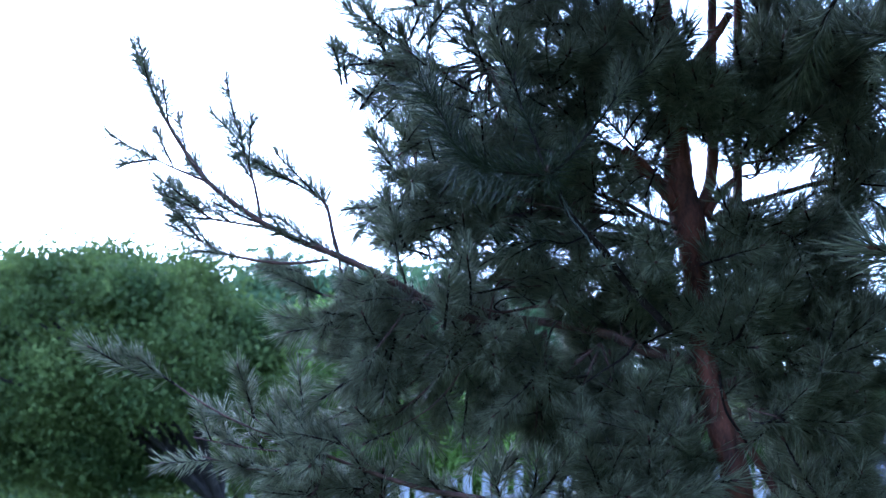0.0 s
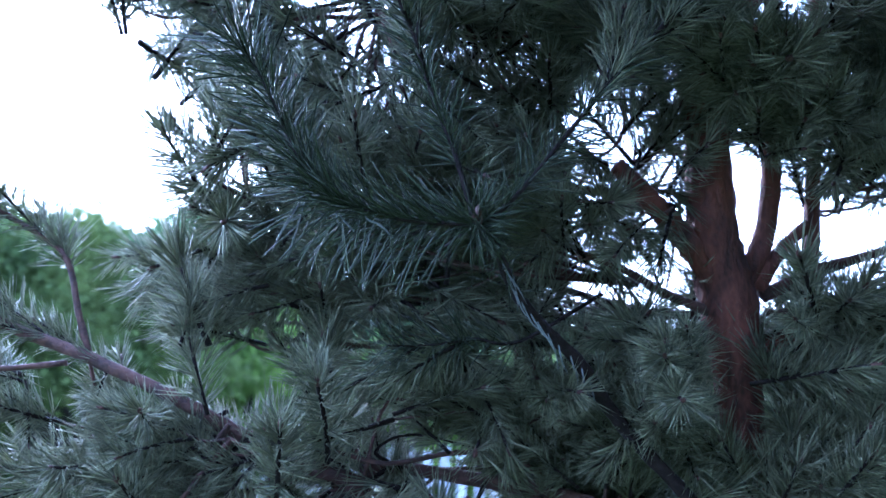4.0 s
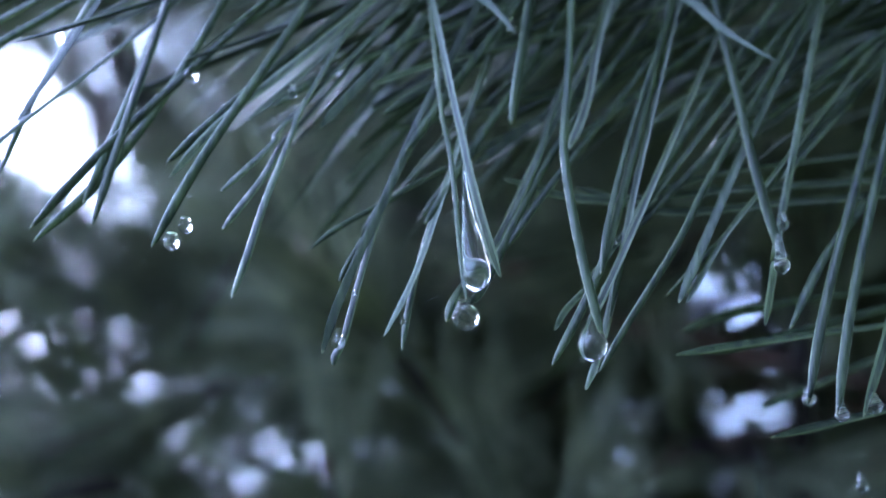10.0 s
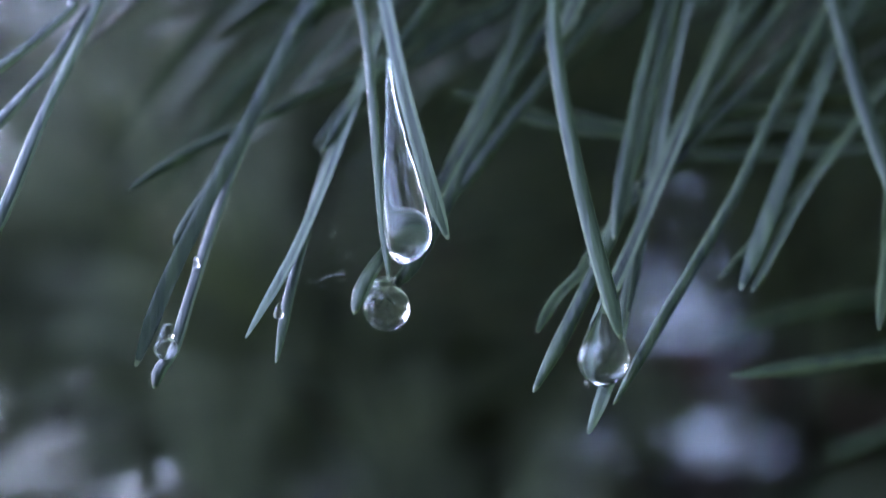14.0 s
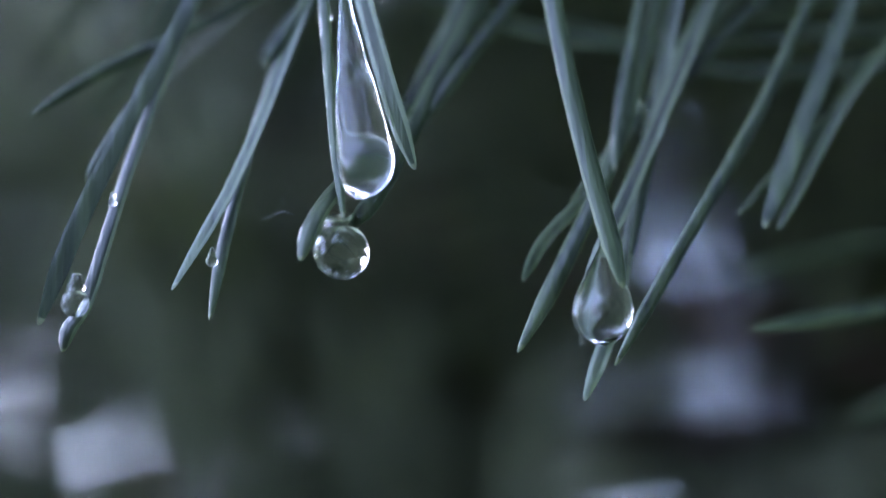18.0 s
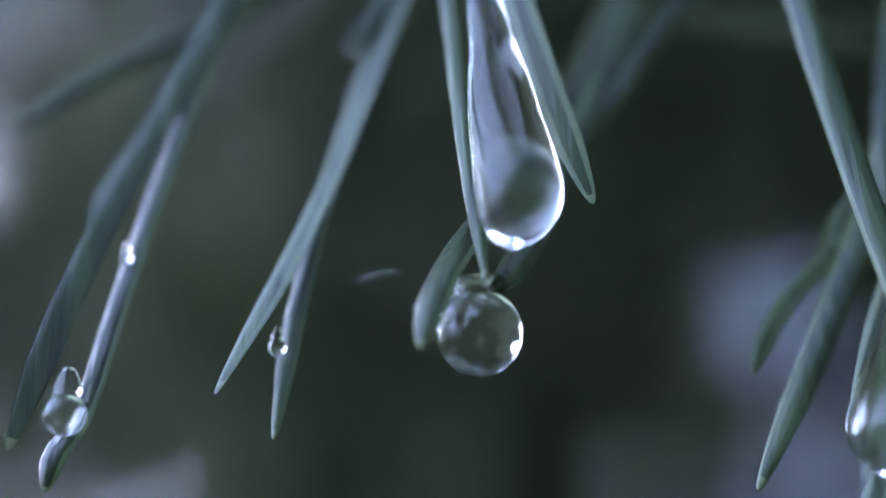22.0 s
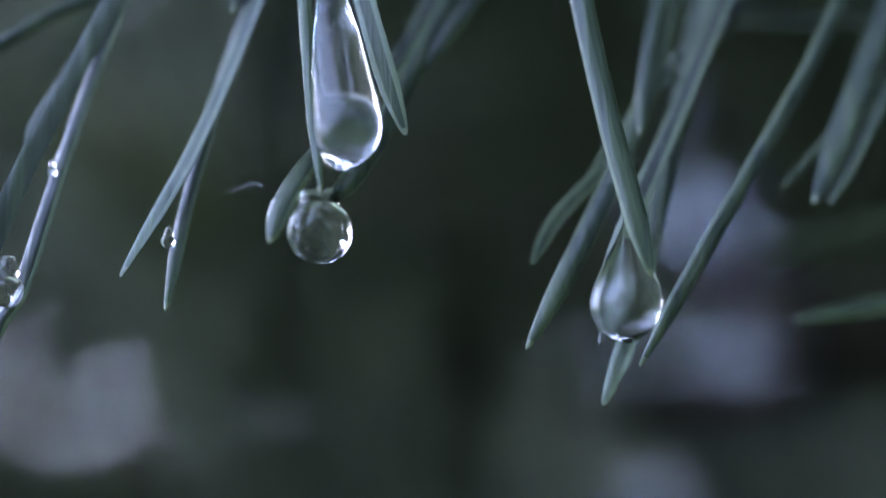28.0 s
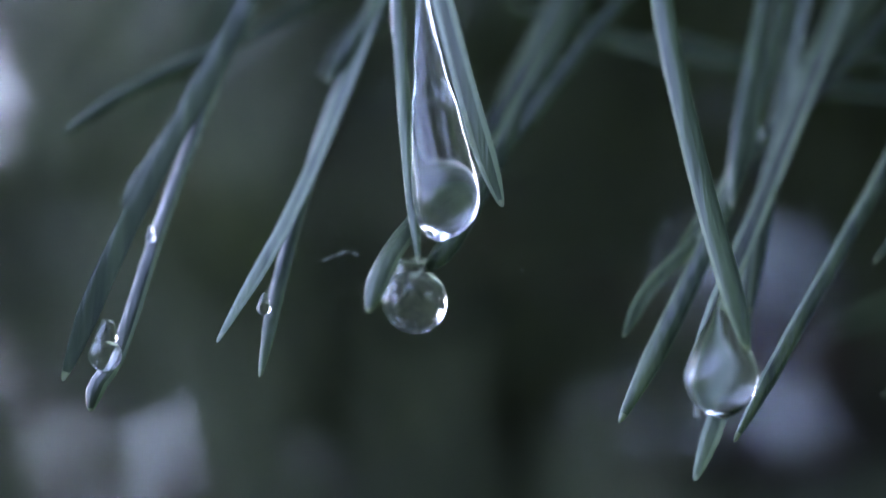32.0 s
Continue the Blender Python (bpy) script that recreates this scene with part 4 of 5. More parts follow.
def hero_needles():
    hero(0.58, (-16.5, 1.0, -4.4), (-14.2, 1.0, 3.0), (-8.4, 1.0, 16.7), (-2.9, 1.0, 29.8), (9.6, 1.0, 55.3))
    hero(0.58, (-15.2, 1.6, -5.8), (-14.9, 1.6, -4.4), (-14.0, 1.6, -2.9), (-12.5, 1.6, 3.2), (-9.7, 1.5, 12.8), (-5.2, 1.5, 23.4), (9.5, 1.4, 55.0))
    hero(0.36, (-14.6, 3.0, 5.2), (-13.6, 3.1, 7.5), (-11.7, 3.3, 11.1), (-9.8, 3.4, 15.3), (9.3, 5.1, 50.9))
    hero(0.44, (-9.1, 0.2, -2.6), (-5.3, 0.5, 5.2), (-1.5, 1.0, 16.3), (2.8, 1.6, 30.4), (10.5, 2.6, 52.4))
    hero(0.46, (-7.0, 1.2, -4.1), (-5.9, 1.4, 2.2), (-3.3, 1.6, 12.0), (1.0, 1.9, 23.8), (10.9, 2.6, 51.9))
    hero(0.55, (-4.0, 0.8, 11.9), (0.6, 1.4, 19.4), (7.5, 2.3, 30.5), (18.8, 4.5, 49.2))
    hero(0.42, (-18.4, 4.2, 10.0), (-14.4, 4.5, 13.3), (-9.9, 4.7, 15.9), (-6.6, 4.9, 17.9), (-2.3, 5.2, 20.8), (37.6, 7.3, 44.2))
    hero(0.42, (-6.1, 4.4, 19.2), (-3.8, 4.4, 22.3), (-0.8, 4.4, 26.0), (2.2, 4.5, 29.9), (4.1, 4.5, 32.3), (18.4, 4.6, 49.2))
    hero(0.58, (4.7, -3.6, 3.4), (3.7, -3.5, 7.0), (2.5, -3.2, 12.4), (1.5, -3.0, 17.4), (0.6, -2.8, 23.2), (-0.2, -2.6, 27.5), (-5.9, -1.2, 63.7))
    hero(0.40, (0.6, -3.4, 0.4), (0.0, -3.1, 8.1), (-0.7, -2.6, 19.6), (-1.9, -2.2, 28.3), (-3.9, -0.9, 60.8))
    hero(0.64, (-1.8, -3.4, -2.0), (-1.2, -3.1, 0.0), (0.2, -2.2, 2.6), (4.8, 0.8, 9.3), (10.6, 1.8, 20.7), (14.3, 2.7, 31.6), (24.7, 3.4, 51.3))
    hero(0.58, (0.9, -1.6, 0.5), (3.2, -0.6, 3.7), (8.3, 1.3, 14.1), (14.6, 2.4, 25.1), (30.9, 4.3, 48.0))
    hero(0.55, (5.3, 0.5, 7.7), (11.0, 1.0, 15.8), (20.5, 1.5, 27.9), (36.1, 2.3, 47.7))
    hero(0.62, (16.1, -4.4, -4.0), (15.5, -4.3, -0.5), (14.6, -4.2, 4.6), (13.6, -4.0, 12.7), (13.2, -3.7, 20.9), (14.1, -3.6, 27.5), (17.7, -2.7, 61.1))
    hero(0.58, (10.7, -0.3, -6.6), (14.6, -0.2, 0.2), (18.6, -0.1, 8.6), (24.6, 0.1, 27.4), (32.3, 0.3, 52.2))
    hero(0.42, (11.4, 0.6, -2.0), (13.0, 0.7, 0.7), (15.8, 0.8, 3.5), (18.1, 1.0, 7.1), (51.7, 2.7, 48.6))
    hero(0.52, (14.8, 1.4, -9.2), (16.9, 1.3, -4.2), (19.9, 1.0, 6.1), (24.2, 0.7, 22.1), (33.4, -0.0, 52.7))
    hero(0.50, (16.1, -1.2, -7.7), (20.7, -1.0, -0.7), (27.3, -0.6, 9.0), (33.8, -0.2, 20.3), (53.0, 0.8, 49.4))
    hero(0.44, (17.2, -1.0, 4.5), (18.1, -0.8, 9.3), (19.6, -0.7, 14.9), (21.6, -0.5, 21.4), (24.5, -0.2, 29.5), (33.4, 0.5, 51.8))
    hero(0.56, (18.0, 0.4, -1.2), (21.1, 0.6, 9.7), (26.4, 0.8, 19.0), (34.9, 1.0, 31.3), (48.5, 1.3, 49.0))
    hero(0.54, (21.6, 2.0, 10.3), (24.3, 2.1, 13.4), (29.8, 2.1, 18.7), (36.4, 2.2, 25.1), (41.4, 2.3, 30.0), (57.8, 2.6, 45.3))
    hero(0.55, (14.2, -1.6, -3.9), (19.4, -0.6, 5.9), (27.1, 0.6, 21.4), (39.3, 2.6, 46.2))
    hero(0.40, (25.4, 1.0, 2.3), (29.6, 1.2, 6.3), (33.6, 1.5, 10.2), (36.0, 1.7, 13.2), (39.7, 1.9, 16.6), (44.3, 2.2, 21.9), (65.8, 3.6, 44.0))
    hero(0.40, (27.6, 0.2, 1.1), (30.1, 0.4, 5.0), (33.2, 0.7, 9.6), (36.8, 0.9, 13.9), (63.0, 2.7, 44.7))
    hero(0.66, (39.9, -1.5, 4.9), (37.9, -1.7, 14.9), (36.1, -1.9, 30.5), (33.2, -2.4, 57.3))
    hero(0.50, (37.0, 0.3, -1.8), (38.2, 0.3, 2.6), (39.4, 0.3, 7.0), (40.1, 0.3, 10.1), (52.1, 0.5, 49.8))
    hero(0.55, (41.4, 0.5, 17.5), (46.2, 1.6, 22.7), (52.5, 3.4, 29.2), (63.4, 8.9, 41.0))
    hero(0.66, (30.4, 6.0, -3.5), (39.2, 10.1, -1.2), (54.6, 14.6, 3.7), (78.3, 22.8, 11.2))
    hero(0.66, (6.6, 5.6, 20.1), (19.3, 6.9, 17.5), (39.0, 8.0, 19.6), (72.3, 10.0, 22.3))
    hero(0.66, (16.3, 8.0, 19.9), (28.9, 8.7, 16.6), (48.7, 9.7, 18.6), (82.2, 11.3, 21.4))
    hero(0.66, (26.8, 4.8, -4.1), (38.8, 7.0, -1.9), (57.8, 9.3, 0.9), (88.8, 13.4, 5.2))
    hero(0.66, (38.2, 7.2, -14.1), (49.8, 9.6, -11.3), (67.8, 12.2, -6.8), (97.0, 16.8, 0.4))
    hero(0.66, (25.4, 6.4, 18.2), (37.9, 8.0, 22.1), (56.9, 10.2, 25.5), (88.5, 13.7, 32.3))
    hero(0.66, (-36.7, -2.1, 8.1), (-31.5, -1.7, 19.5), (-22.0, -1.3, 36.2), (-6.0, -0.8, 64.5))
    hero(0.66, (-35.1, -1.7, 17.4), (-28.2, -1.3, 26.1), (-15.7, -0.9, 37.7), (4.7, -0.3, 58.0))
    hero(0.66, (-29.1, 0.2, 16.2), (-25.9, 0.2, 19.4), (-22.6, 0.2, 23.1), (-19.7, 0.2, 27.5), (9.0, 0.3, 59.4))
    hero(0.66, (-28.8, 0.8, 11.4), (-26.5, 0.8, 14.7), (-23.7, 0.8, 18.8), (-21.4, 0.8, 23.5), (-17.1, 0.8, 28.6), (2.8, 0.9, 55.1))
    hero(0.66, (-27.2, -0.6, 2.1), (-25.6, -0.6, 6.9), (-24.0, -0.5, 13.1), (-22.2, -0.4, 18.6), (-20.0, -0.4, 25.0), (-18.8, -0.4, 28.3), (-2.7, -0.1, 60.0))
    hero(0.66, (-23.0, 0.1, 27.8), (-15.3, 0.8, 33.5), (-1.6, 1.5, 39.7), (20.9, 2.6, 50.1))
    hero(0.66, (-10.7, 0.3, 31.0), (-2.3, 1.2, 34.6), (11.3, 2.1, 38.9), (33.3, 4.2, 46.2))
    hero(0.66, (-9.1, 0.5, 26.8), (-3.3, 1.4, 31.1), (5.9, 2.5, 37.3), (20.8, 5.4, 47.9))
    hero(0.66, (-52.4, 1.9, 12.2), (-44.4, 1.3, 22.2), (-30.6, 0.7, 36.8), (-6.3, -0.1, 63.2))
    hero(0.66, (-52.0, 2.3, 10.6), (-43.3, 1.8, 20.1), (-32.8, 1.1, 37.7), (-17.5, 0.2, 71.6))
    hero(0.66, (-44.8, 1.4, 12.4), (-41.5, 1.0, 26.2), (-36.1, 0.5, 47.6), (-26.6, -0.4, 85.4))
    hero(0.66, (-46.1, 1.4, 15.1), (-41.9, 1.7, 28.2), (-36.2, 2.0, 48.5), (-26.1, 2.5, 82.6))
    hero(0.66, (-76.8, 3.2, 24.9), (-67.1, 2.5, 32.4), (-51.1, 1.7, 43.4), (-22.2, 0.2, 62.4))
    hero(0.66, (-75.2, 2.7, 30.0), (-65.1, 2.1, 37.3), (-48.7, 1.2, 48.0), (-19.2, -0.3, 67.4))
    hero(0.66, (-78.2, 4.0, 35.9), (-67.5, 2.9, 41.0), (-50.4, 2.0, 49.2), (-20.3, 0.5, 65.8))
    hero(0.66, (-78.6, 4.0, 39.6), (-66.9, 3.1, 42.4), (-49.7, 2.2, 50.2), (-19.6, 0.6, 66.3))
    hero(0.66, (-65.2, 2.3, 15.5), (-56.3, 1.9, 25.0), (-41.2, 1.5, 38.8), (-15.9, 0.7, 64.8))
    hero(0.66, (-57.5, 3.2, 19.8), (-52.8, 2.3, 32.4), (-43.8, 1.0, 51.6), (-27.3, -1.1, 87.2))
    hero(0.66, (-55.4, 1.4, 26.3), (-49.7, 0.9, 37.1), (-40.8, 0.2, 53.9), (-24.8, -1.0, 84.0))
    hero(0.66, (40.5, -1.2, -11.8), (44.3, -1.0, 0.5), (51.5, -0.8, 18.9), (64.0, -0.3, 49.8))
    hero(0.66, (43.8, -1.1, -13.4), (47.2, -0.9, -0.7), (53.7, -0.6, 18.0), (65.6, -0.1, 49.7))
    hero(0.66, (46.9, -1.0, -13.5), (52.4, -0.7, -1.0), (59.3, -0.4, 18.3), (76.8, 0.1, 48.7))
    hero(0.66, (57.1, -0.3, -4.5), (63.2, -0.1, 5.8), (72.5, 0.1, 21.6), (88.2, 0.4, 48.5))
    hero(0.66, (65.3, -0.3, -0.6), (69.2, -0.1, 9.0), (74.7, 0.1, 23.6), (84.5, 0.5, 48.1))
    hero(0.66, (39.9, 0.1, -2.4), (47.1, 0.4, 8.9), (61.1, 0.8, 23.2), (85.7, 1.6, 46.5))
    hero(0.66, (26.6, -0.1, 1.1), (31.4, 0.1, 10.6), (38.8, 0.4, 24.9), (52.4, 0.8, 48.5))
    hero(0.74, (7.1, -2.1, 24.1), (8.3, -2.2, 31.3), (10.3, -2.3, 42.1), (13.6, -2.6, 60.9))
    hero(0.66, (14.3, -0.8, 21.2), (17.1, -0.6, 27.9), (19.6, -0.3, 38.4), (25.2, 0.1, 56.0))
    hero(0.66, (-6.2, -0.1, 21.4), (-1.1, 0.1, 28.8), (6.5, 0.4, 39.7), (19.9, 1.0, 57.5))
    hero(0.66, (-17.1, -0.3, 24.6), (-12.0, -0.1, 30.9), (-4.2, 0.3, 40.1), (9.4, 1.0, 55.2))
    hero(0.66, (-26.3, 0.3, 25.9), (-19.9, 0.7, 32.3), (-10.4, 1.2, 42.0), (7.1, 1.9, 56.7))
    hero(0.66, (-35.9, -0.1, 20.0), (-28.9, 0.1, 27.5), (-18.1, 0.6, 38.3), (0.6, 1.2, 56.0))
    hero(0.42, (-4.4, 4.0, 14.0), (-2.3, 4.0, 17.2), (0.1, 4.0, 20.5), (3.6, 4.0, 25.1), (17.1, 4.0, 42.4))
    hero(0.45, (4.8, 2.5, 10.0), (7.0, 2.5, 14.1), (9.6, 2.5, 19.5), (12.4, 2.5, 25.0), (15.2, 2.5, 30.3), (25.6, 2.5, 49.7))
    hero(0.50, (24.1, 2.6, 15.4), (26.3, 2.6, 19.4), (29.6, 2.6, 24.5), (34.0, 2.6, 30.5), (47.1, 2.6, 48.2))
    hero(0.55, (-8.6, 9.0, 29.2), (-5.2, 9.0, 29.7), (-0.0, 9.0, 30.8), (6.3, 9.0, 32.5), (27.5, 9.0, 38.3))
    hero(0.60, (-10.8, 9.0, 32.3), (-7.4, 9.0, 34.4), (-4.2, 9.0, 36.7), (13.5, 9.0, 49.7))
    hero(0.55, (7.5, 8.0, 29.8), (11.0, 8.0, 31.8), (15.4, 8.0, 33.8), (19.9, 8.0, 36.4), (38.8, 8.0, 47.6))
    hero(0.62, (2.7, 5.5, 21.9), (7.8, 5.5, 25.8), (13.1, 5.5, 29.7), (18.7, 5.5, 34.1), (35.9, 5.5, 47.9))
    hero(0.60, (16.6, 6.0, 26.0), (21.1, 6.0, 29.4), (26.3, 6.0, 33.5), (43.5, 6.0, 47.2))
    hero(0.60, (26.8, 5.0, 27.8), (31.1, 5.0, 31.0), (35.8, 5.0, 33.9), (54.5, 5.0, 45.5))
    hero(0.60, (32.7, 24.0, 4.4), (37.9, 24.0, 6.5), (44.1, 24.0, 8.0), (54.5, 24.0, 9.6), (66.3, 24.0, 11.3))
    hero(0.60, (43.5, 26.0, -6.0), (47.8, 26.0, -4.3), (52.9, 26.0, -2.4), (64.1, 26.0, 2.0))


hero_needles()


def withered(pts, w, label):
    line = spline([mm(*p) for p in pts], 7)
    v, t = tube_arrays(line, [w * 0.4, w, w, w * 0.7, w * 0.15], 8, 0.28, 0.05, 3.0)
    adopt(put("withered_needle", fast_mesh("withered_needle", v / 1.0, t, [DEAD_NEEDLE]), None, label), near_twig)


withered([(14.0, -5.0, 52.7), (17.5, -5.0, 47.5), (24.7, -5.0, 44.9), (30.8, -5.0, 40.3), (35.0, -5.0, 35.7), (41.0, -5.0, 31.3)], 0.0009, "pale twisted withered needle")
withered([(-7.9, -5.0, 53.7), (-7.5, -5.0, 49.4), (-6.5, -5.0, 44.8), (-3.2, -5.0, 40.7)], 0.0007, "pale twisted withered needle")
withered([(-6.1, -5.0, 51.6), (-0.9, -5.0, 45.3), (5.3, -5.0, 39.2), (7.8, -5.0, 35.4)], 0.0007, "pale twisted withered needle")
withered([(20.5, -5.0, 53.8), (22.2, -5.0, 49.6), (28.5, -5.0, 47.5), (34.2, -5.0, 49.1)], 0.0007, "pale twisted withered needle")
for k in range(12):
    f = 0.25 + 0.6 * k / 12
    line = BOUGHS["near_stem"]
    p = Vector(line[int(f * (len(line) - 1))]) - O
    x, y, z = p * 1000
    sx = random.uniform(-6, 8)
    withered([(x, y - 3, z), (x + sx * 0.3 + 2, y - 6, z - 8), (x + sx * 0.8 + 7, y - 6, z - 20), (x + sx + random.uniform(6, 16), y - 5, z - random.uniform(24, 36))], 0.0008, "pale grey withered needle hanging on the stem")

# needles that fill the twig behind the hanging ones
FILL = []
for k in range(5):
    c = (0.10, -0.06, 0.14, 0.03, -0.12)[k]
    FILL.append(needle_mesh([(c * 0.05 * (1 - u) ** 2, 0.0, 0.054 * (1 - u)) for u in np.linspace(0, 1, 11)], 0.00070, 0.7 * k, k == 0))
crowd_b, crowd_m, crowd_t = [], [], []
DROP_TIPS = []
parts_made = 0
for k in range(820):
    f = random.random() ** 1.1
    i = min(int(f * (len(TWIG_LINE) - 1)), len(TWIG_LINE) - 2)
    p = Vector(TWIG_LINE[i]).lerp(Vector(TWIG_LINE[i + 1]), random.random())
    along = Vector(TWIG_LINE[i + 1] - TWIG_LINE[i]).normalized()
    a = random.uniform(0, 2 * math.pi)
    out = Vector((0, 1, 0)) * math.cos(a) + along.cross(Vector((0, 1, 0))) * math.sin(a)
    d = (along * random.uniform(0.45, 1.0) + out * random.uniform(0.55, 1.0) + Vector((0, 0, -0.10))).normalized()
    length = random.gauss(0.050, 0.009)
    tip = p + d * length
    q = (tip - O) * 1000
    if d.y < -0.30 and q.z < 47 and -95 < q.x < 70:
        continue
    if -62 < q.x < 62 and q.z < 12 + 0.12 * abs(q.x) and q.y < 45:
        continue
    if -45 < q.x < 50 and q.z < 30 and q.y < 6:
        continue
    if parts_made < 215 and (q.y < 26 or q.x > 60):
        m = aim(p, d, length / 0.054)
        adopt(put("needle", FILL[k % 5], None, "", m), near_twig)
        parts_made += 1
        if d.z < -0.2 and random.random() < 0.45:
            DROP_TIPS.append(tip)
    else:
        crowd_b.append(p), crowd_m.append(p + d * length * 0.5 + Vector((0, 0, random.uniform(-0.002, 0.003)))), crowd_t.append(tip)
# needles that clothe the whorl's other twigs


def clothe(key, count, start=0.0, end=1.0, size=0.05, forward=0.85):
    line = BOUGHS[key]
    for k in range(count):
        f = (start + (end - start) * random.random()) * (len(line) - 1.001)
        i = int(f)
        p = Vector(line[i]).lerp(Vector(line[i + 1]), f - i)
        along = Vector(line[i + 1] - line[i]).normalized()
        out = Vector((random.gauss(0, 1), random.gauss(0, 1), random.gauss(0, 1))).cross(along).normalized()
        d = (along * random.gauss(forward, 0.38) + out).normalized()
        n = random.gauss(size, 0.009)
        crowd_b.append(p), crowd_m.append(p + d * n * 0.5 + Vector((0, 0, random.uniform(-0.001, 0.002)))), crowd_t.append(p + d * n)


clothe("twig_up", 160, 0.12, 1.0, 0.046)
clothe("twig_right", 130, 0.12, 1.0, 0.046)
clothe("behind_twig", 110, 0.2, 1.0, 0.045)
clothe("near_stem", 60, 0.62, 0.97, 0.032, 0.1)
# a burst of needles round the whorl's heart
for k in range(110):
    d = Vector((random.gauss(0.1, 0.6), random.gauss(-0.6, 0.6), random.gauss(0.0, 0.7))).normalized()
    p = mm(105 + random.gauss(0, 4), random.gauss(0, 3), 50 + random.gauss(0, 4))
    crowd_b.append(p), crowd_m.append(p + d * 0.027), crowd_t.append(p + d * random.gauss(0.05, 0.006))
    if d.z < -0.35 and d.y < 0.1 and random.random() < 0.5:
        DROP_TIPS.append(crowd_t[-1])
cb, cm_, ct = (np.array([tuple(v) for v in a]) for a in (crowd_b, crowd_m, crowd_t))
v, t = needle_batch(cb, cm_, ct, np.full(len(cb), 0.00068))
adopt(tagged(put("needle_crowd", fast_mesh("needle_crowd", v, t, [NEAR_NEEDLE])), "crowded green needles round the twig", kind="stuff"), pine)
for x, y, z, s in ((104, -6, 54, 1.0),):
    line = spline([mm(x, y + 6, z - 8), mm(x, y + 2, z - 3), mm(x, y - 3, z + 4), mm(x, y - 5, z + 8)], 4)
    adopt(put("bud", fast_mesh("bud", *tube_arrays(line, [0.003, 0.0042, 0.0034, 0.0006], 9, 1, 0.18), [BUD]), None, "scaly reddish-brown bud"), pine)

# -- rain drops --


def drop_mesh(length, r, neck, wide=1.0, deep=1.08):
    """A hanging drop: a drawn-out neck that swells to a round belly; z = 0 is the belly's middle."""
    zs = np.r_[np.linspace(length, r * 1.15, 9), r * np.cos(np.linspace(0.62, math.pi - 0.12, 12))]
    rs = np.r_[neck + (r * 0.72 - neck) * np.linspace(0, 1, 9) ** 1.2, r * np.sin(np.linspace(0.62, math.pi - 0.12, 12))]
    zs, rs = np.r_[zs, -r], np.r_[rs, r * 0.02]
    sides = 24
    a = np.linspace(0, 2 * np.pi, sides, endpoint=False)
    verts = np.vstack([np.stack([np.cos(a) * q * wide, np.sin(a) * q * deep, np.full(sides, z)], 1) for z, q in zip(zs, rs)] + [[[0, 0, length]], [[0, 0, -r]]])
    k = np.arange(sides)
    j = (k + 1) % sides
    tris = []
    for i in range(len(zs) - 1):
        p, q = i * sides, (i + 1) * sides
        tris += [np.stack([p + k, q + k, q + j], 1), np.stack([p + k, q + j, p + j], 1)]
    top, end = len(zs) * sides, (len(zs) - 1) * sides
    tris += [np.stack([np.full(sides, top), k, j], 1), np.stack([np.full(sides, top + 1), end + j, end + k], 1)]
    return fast_mesh("water_drop", verts, np.vstack(tris), [WATER])


def film_mesh(rows):
    """Water held between needles: oval slices (x, y, z, half width, half depth) in millimetres, joined smoothly."""
    r = spline(rows, 4)
    r = np.array([tuple(v) for v in r])
    sides = 28
    a = np.linspace(0, 2 * np.pi, sides, endpoint=False)
    verts = np.vstack([np.stack([q[0] + np.cos(a) * max(q[3], 0.03), q[1] + np.sin(a) * max(q[4], 0.03), np.full(sides, q[2])], 1) for q in r] + [r[:1, :3], r[-1:, :3]])
    k = np.arange(sides)
    j = (k + 1) % sides
    tris = []
    for i in range(len(r) - 1):
        p, q = i * sides, (i + 1) * sides
        tris += [np.stack([p + k, q + k, q + j], 1), np.stack([p + k, q + j, p + j], 1)]
    top, end = len(r) * sides, (len(r) - 1) * sides
    tris += [np.stack([np.full(sides, top), k, j], 1), np.stack([np.full(sides, top + 1), end + j, end + k], 1)]
    return fast_mesh("water_drop", verts / 1000, np.vstack(tris), [WATER])


def film(rows, label):
    ob = put("water_drop", film_mesh(rows), None, "", Matrix.Translation(O))
    return tagged(ob, label, "water drop", "rain drops on the needles")


def drop(x, y, z, length, r, neck, label, wide=1.0, tilt=(0, 0)):
    ob = put("water_drop", drop_mesh(length / 1000, r / 1000, neck / 1000, wide), None, "", Matrix.Translation(mm(x, y, z)) @ pose(0, 0, 0, tilt[0], tilt[1], 0))
    return tagged(ob, label, "water drop", "rain drops on the needles")


main_drop = drop(0.56, -1.30, -0.80, 1.9, 1.62, 0.7, "clear round rain drop hanging from a needle's tip")
cam.data.dof.focus_object = main_drop
film([(0.68, -4.00, 17.75, 0.10, 0.10), (0.78, -4.00, 15.39, 0.23, 0.21), (0.93, -4.00, 13.28, 0.39, 0.27), (1.10, -4.00, 11.21, 0.72, 0.36), (1.23, -4.00, 10.03, 0.85, 0.64), (1.41, -4.00, 8.46, 1.17, 0.59), (1.55, -4.00, 6.84, 1.40, 0.98), (1.76, -4.00, 5.25, 1.56, 1.41), (1.89, -4.00, 3.68, 1.63, 1.71), (1.85, -4.00, 2.65, 1.43, 1.51), (1.70, -4.00, 1.90, 0.91, 0.82), (1.56, -4.00, 1.53, 0.33, 0.29), (1.52, -4.00, 1.43, 0.07, 0.07)],
     "long clear rain drop held between two needles")
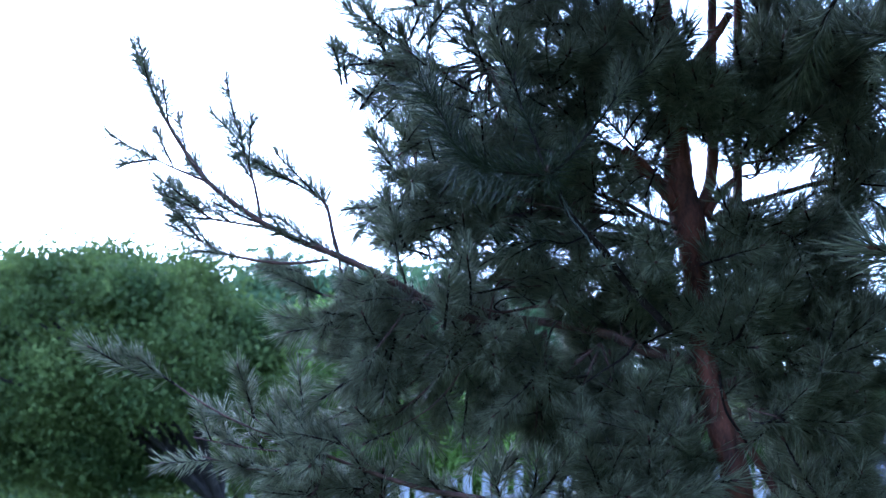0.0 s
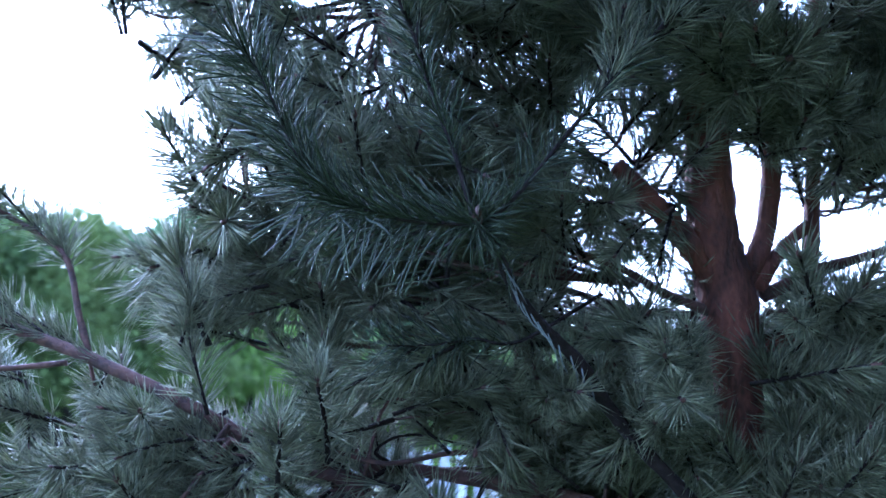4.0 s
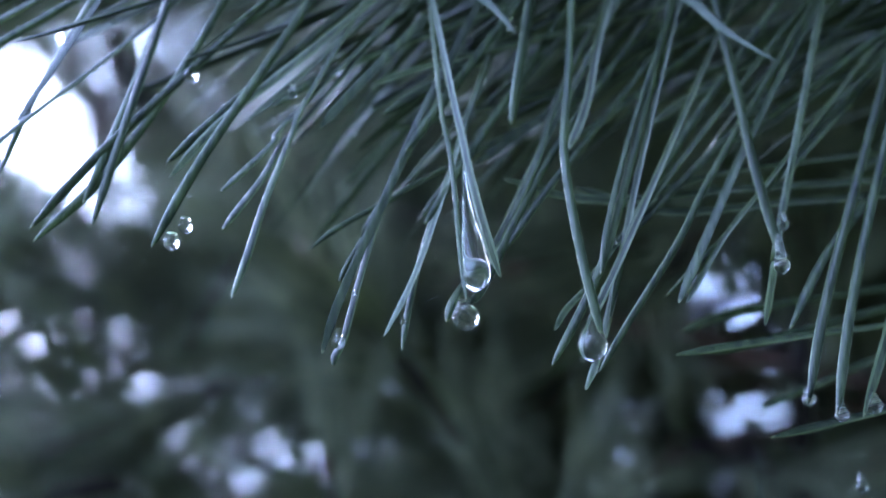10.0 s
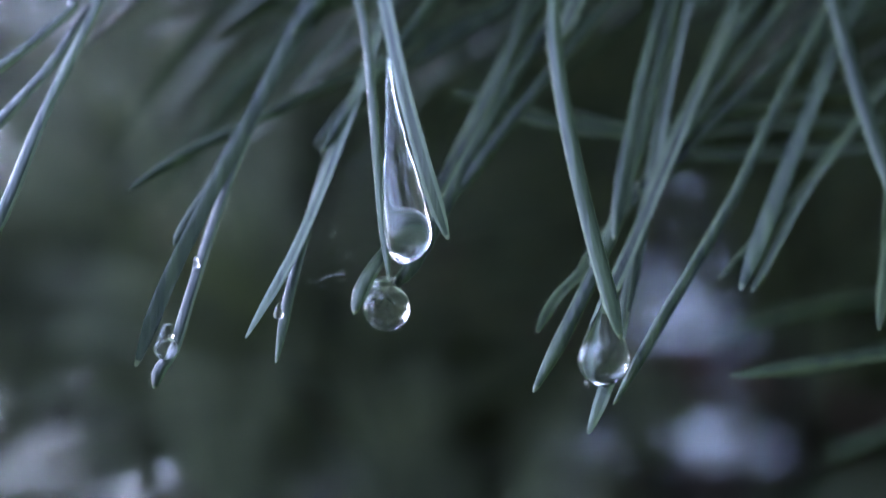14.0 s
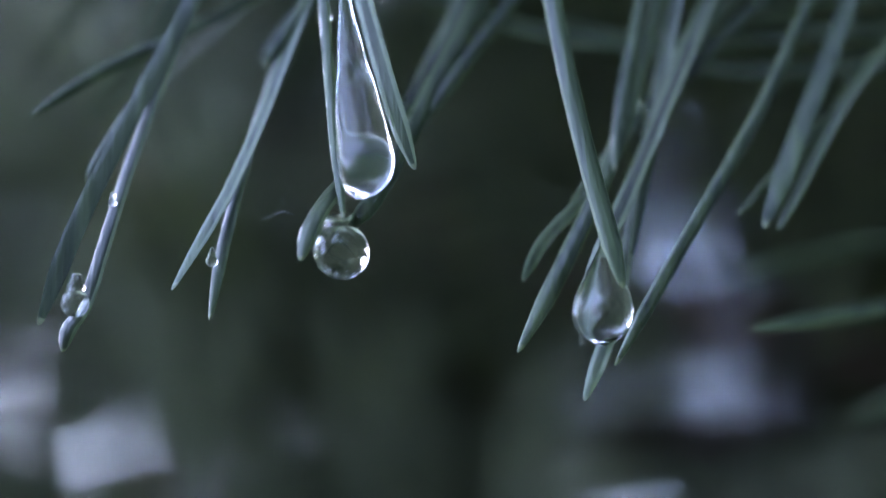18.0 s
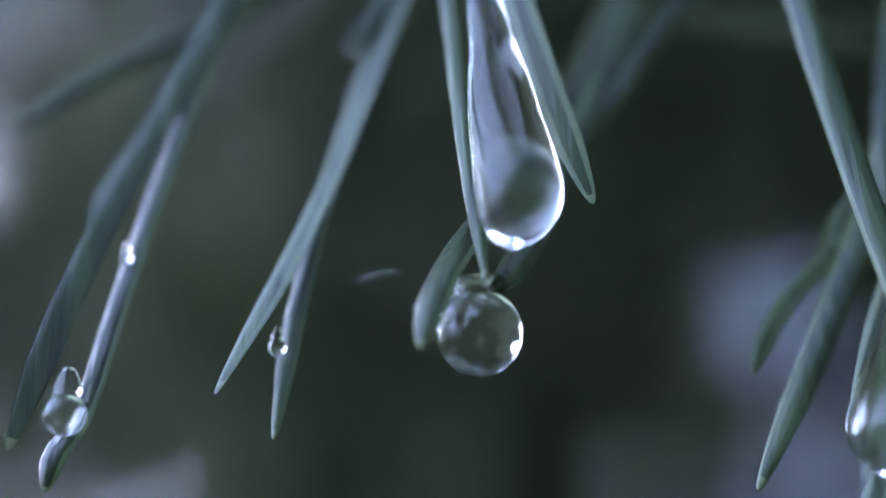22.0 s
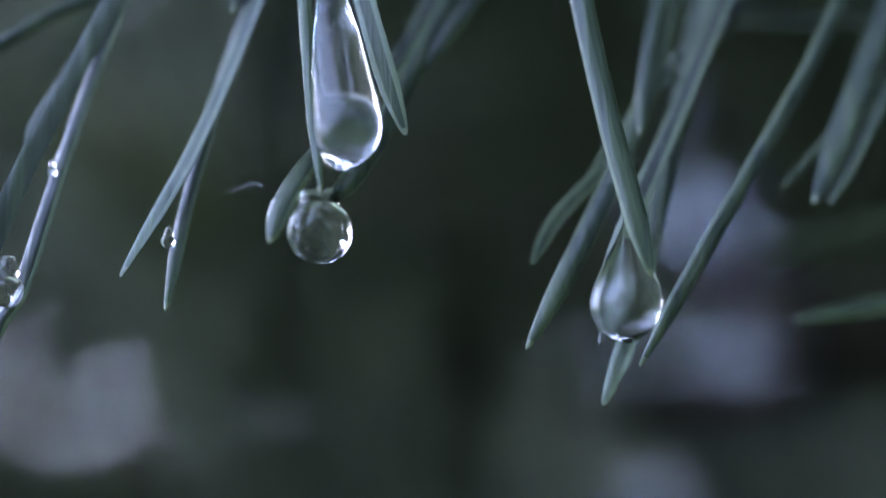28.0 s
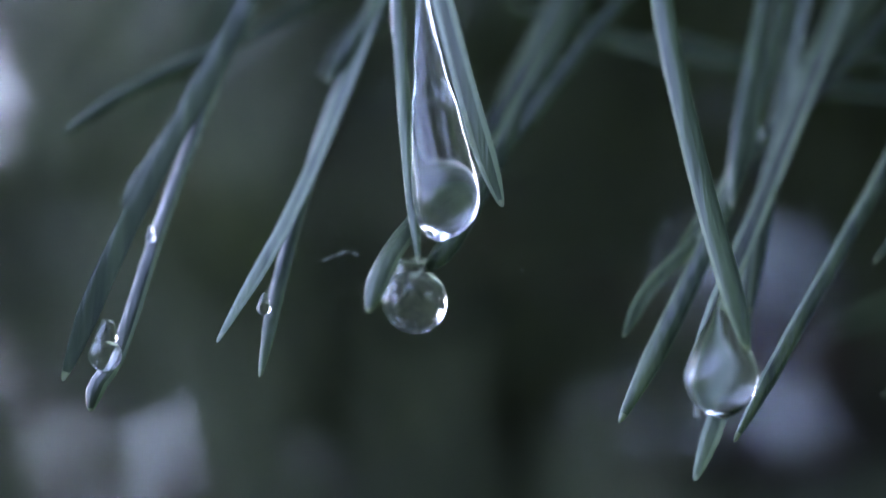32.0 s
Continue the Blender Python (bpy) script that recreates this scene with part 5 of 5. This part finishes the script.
film([(15.76, -2.60, -0.41, 0.10, 0.10), (15.56, -2.60, -1.61, 0.52, 0.52), (15.43, -2.60, -2.78, 1.11, 1.11), (15.32, -2.60, -4.11, 1.63, 1.71), (15.26, -2.60, -5.00, 1.73, 1.87), (15.22, -2.60, -5.91, 1.43, 1.51), (15.23, -2.60, -6.46, 0.85, 0.85), (15.23, -2.60, -6.75, 0.33, 0.33), (15.22, -2.60, -6.85, 0.07, 0.07)],
     "clear rain drop among crossing needle tips")
drop(-14.52, 0.80, -3.16, 1.7, 0.80, 0.30, "small clear rain drop between two needle tips")
drop(-6.90, 0.60, -0.71, 0.8, 0.36, 0.06, "tiny rain drop between two needle tips")
drop(-0.18, -2.00, 13.94, 0.6, 0.33, 0.2, "tiny rain drop on a needle")
drop(-12.76, 1.00, 3.06, 0.6, 0.26, 0.15, "tiny rain drop between two needles")
drop(19.33, -0.80, 8.64, 0.6, 0.28, 0.2, "tiny rain drop between two needles")
drop(14.12, -1.80, -6.53, 0.4, 0.18, 0.1, "tiny rain drop on a needle")
drop(-34.39, -2.00, 8.75, 1.2, 0.95, 0.5, "small clear rain drop at a needle's tip")
drop(-32.85, -2.00, 10.76, 1.2, 0.85, 0.5, "small clear rain drop at a needle's tip")
drop(39.01, -2.60, 4.76, 4.0, 1.0, 0.4, "long clear rain drop held between two needles")
for x, y, z, r in ((40.7, -1.0, -11.3, 0.85), (44.4, -1.0, -13.2, 0.85), (48.3, -1.0, -12.2, 1.05), (45.9, 0.0, -21.4, 0.7), (55.3, 0.0, -24.1, 0.7), (58.4, -2.0, 23.5, 1.1), (59.0, -1.5, 3.0, 0.95), (-60.8, 0.0, 37.2, 0.95), (7.5, -3.0, 37.2, 0.7), (-20.5, -1.0, 29.0, 0.6), (56.4, -1.0, 17.2, 0.5), (40.5, -1.0, 10.7, 0.6)):
    drop(x, y, z, 1.6, r, 0.35, "small clear rain drop at a needle's tip")
SMALL_DROP = drop_mesh(0.0015, 0.0009, 0.0003)
for p in DROP_TIPS[:75]:
    if p[1] > 0.01 and p[2] < 1.89:
        continue
    tagged(put("water_drop", SMALL_DROP, None, "", Matrix.Translation(p)), "small clear rain drop at a needle's tip", "water drop", "rain drops on the needles")
line = spline([mm(-4.0, 0.5, 1.8), mm(-3.1, 0.5, 2.2), mm(-2.6, 0.5, 2.3), mm(-2.2, 0.5, 2.1)], 6)
tagged(put("spider_thread", fast_mesh("spider_thread", *tube_arrays(line, [0.000012], 5), [THREAD])), "fine pale spider thread between two needles", "thread")
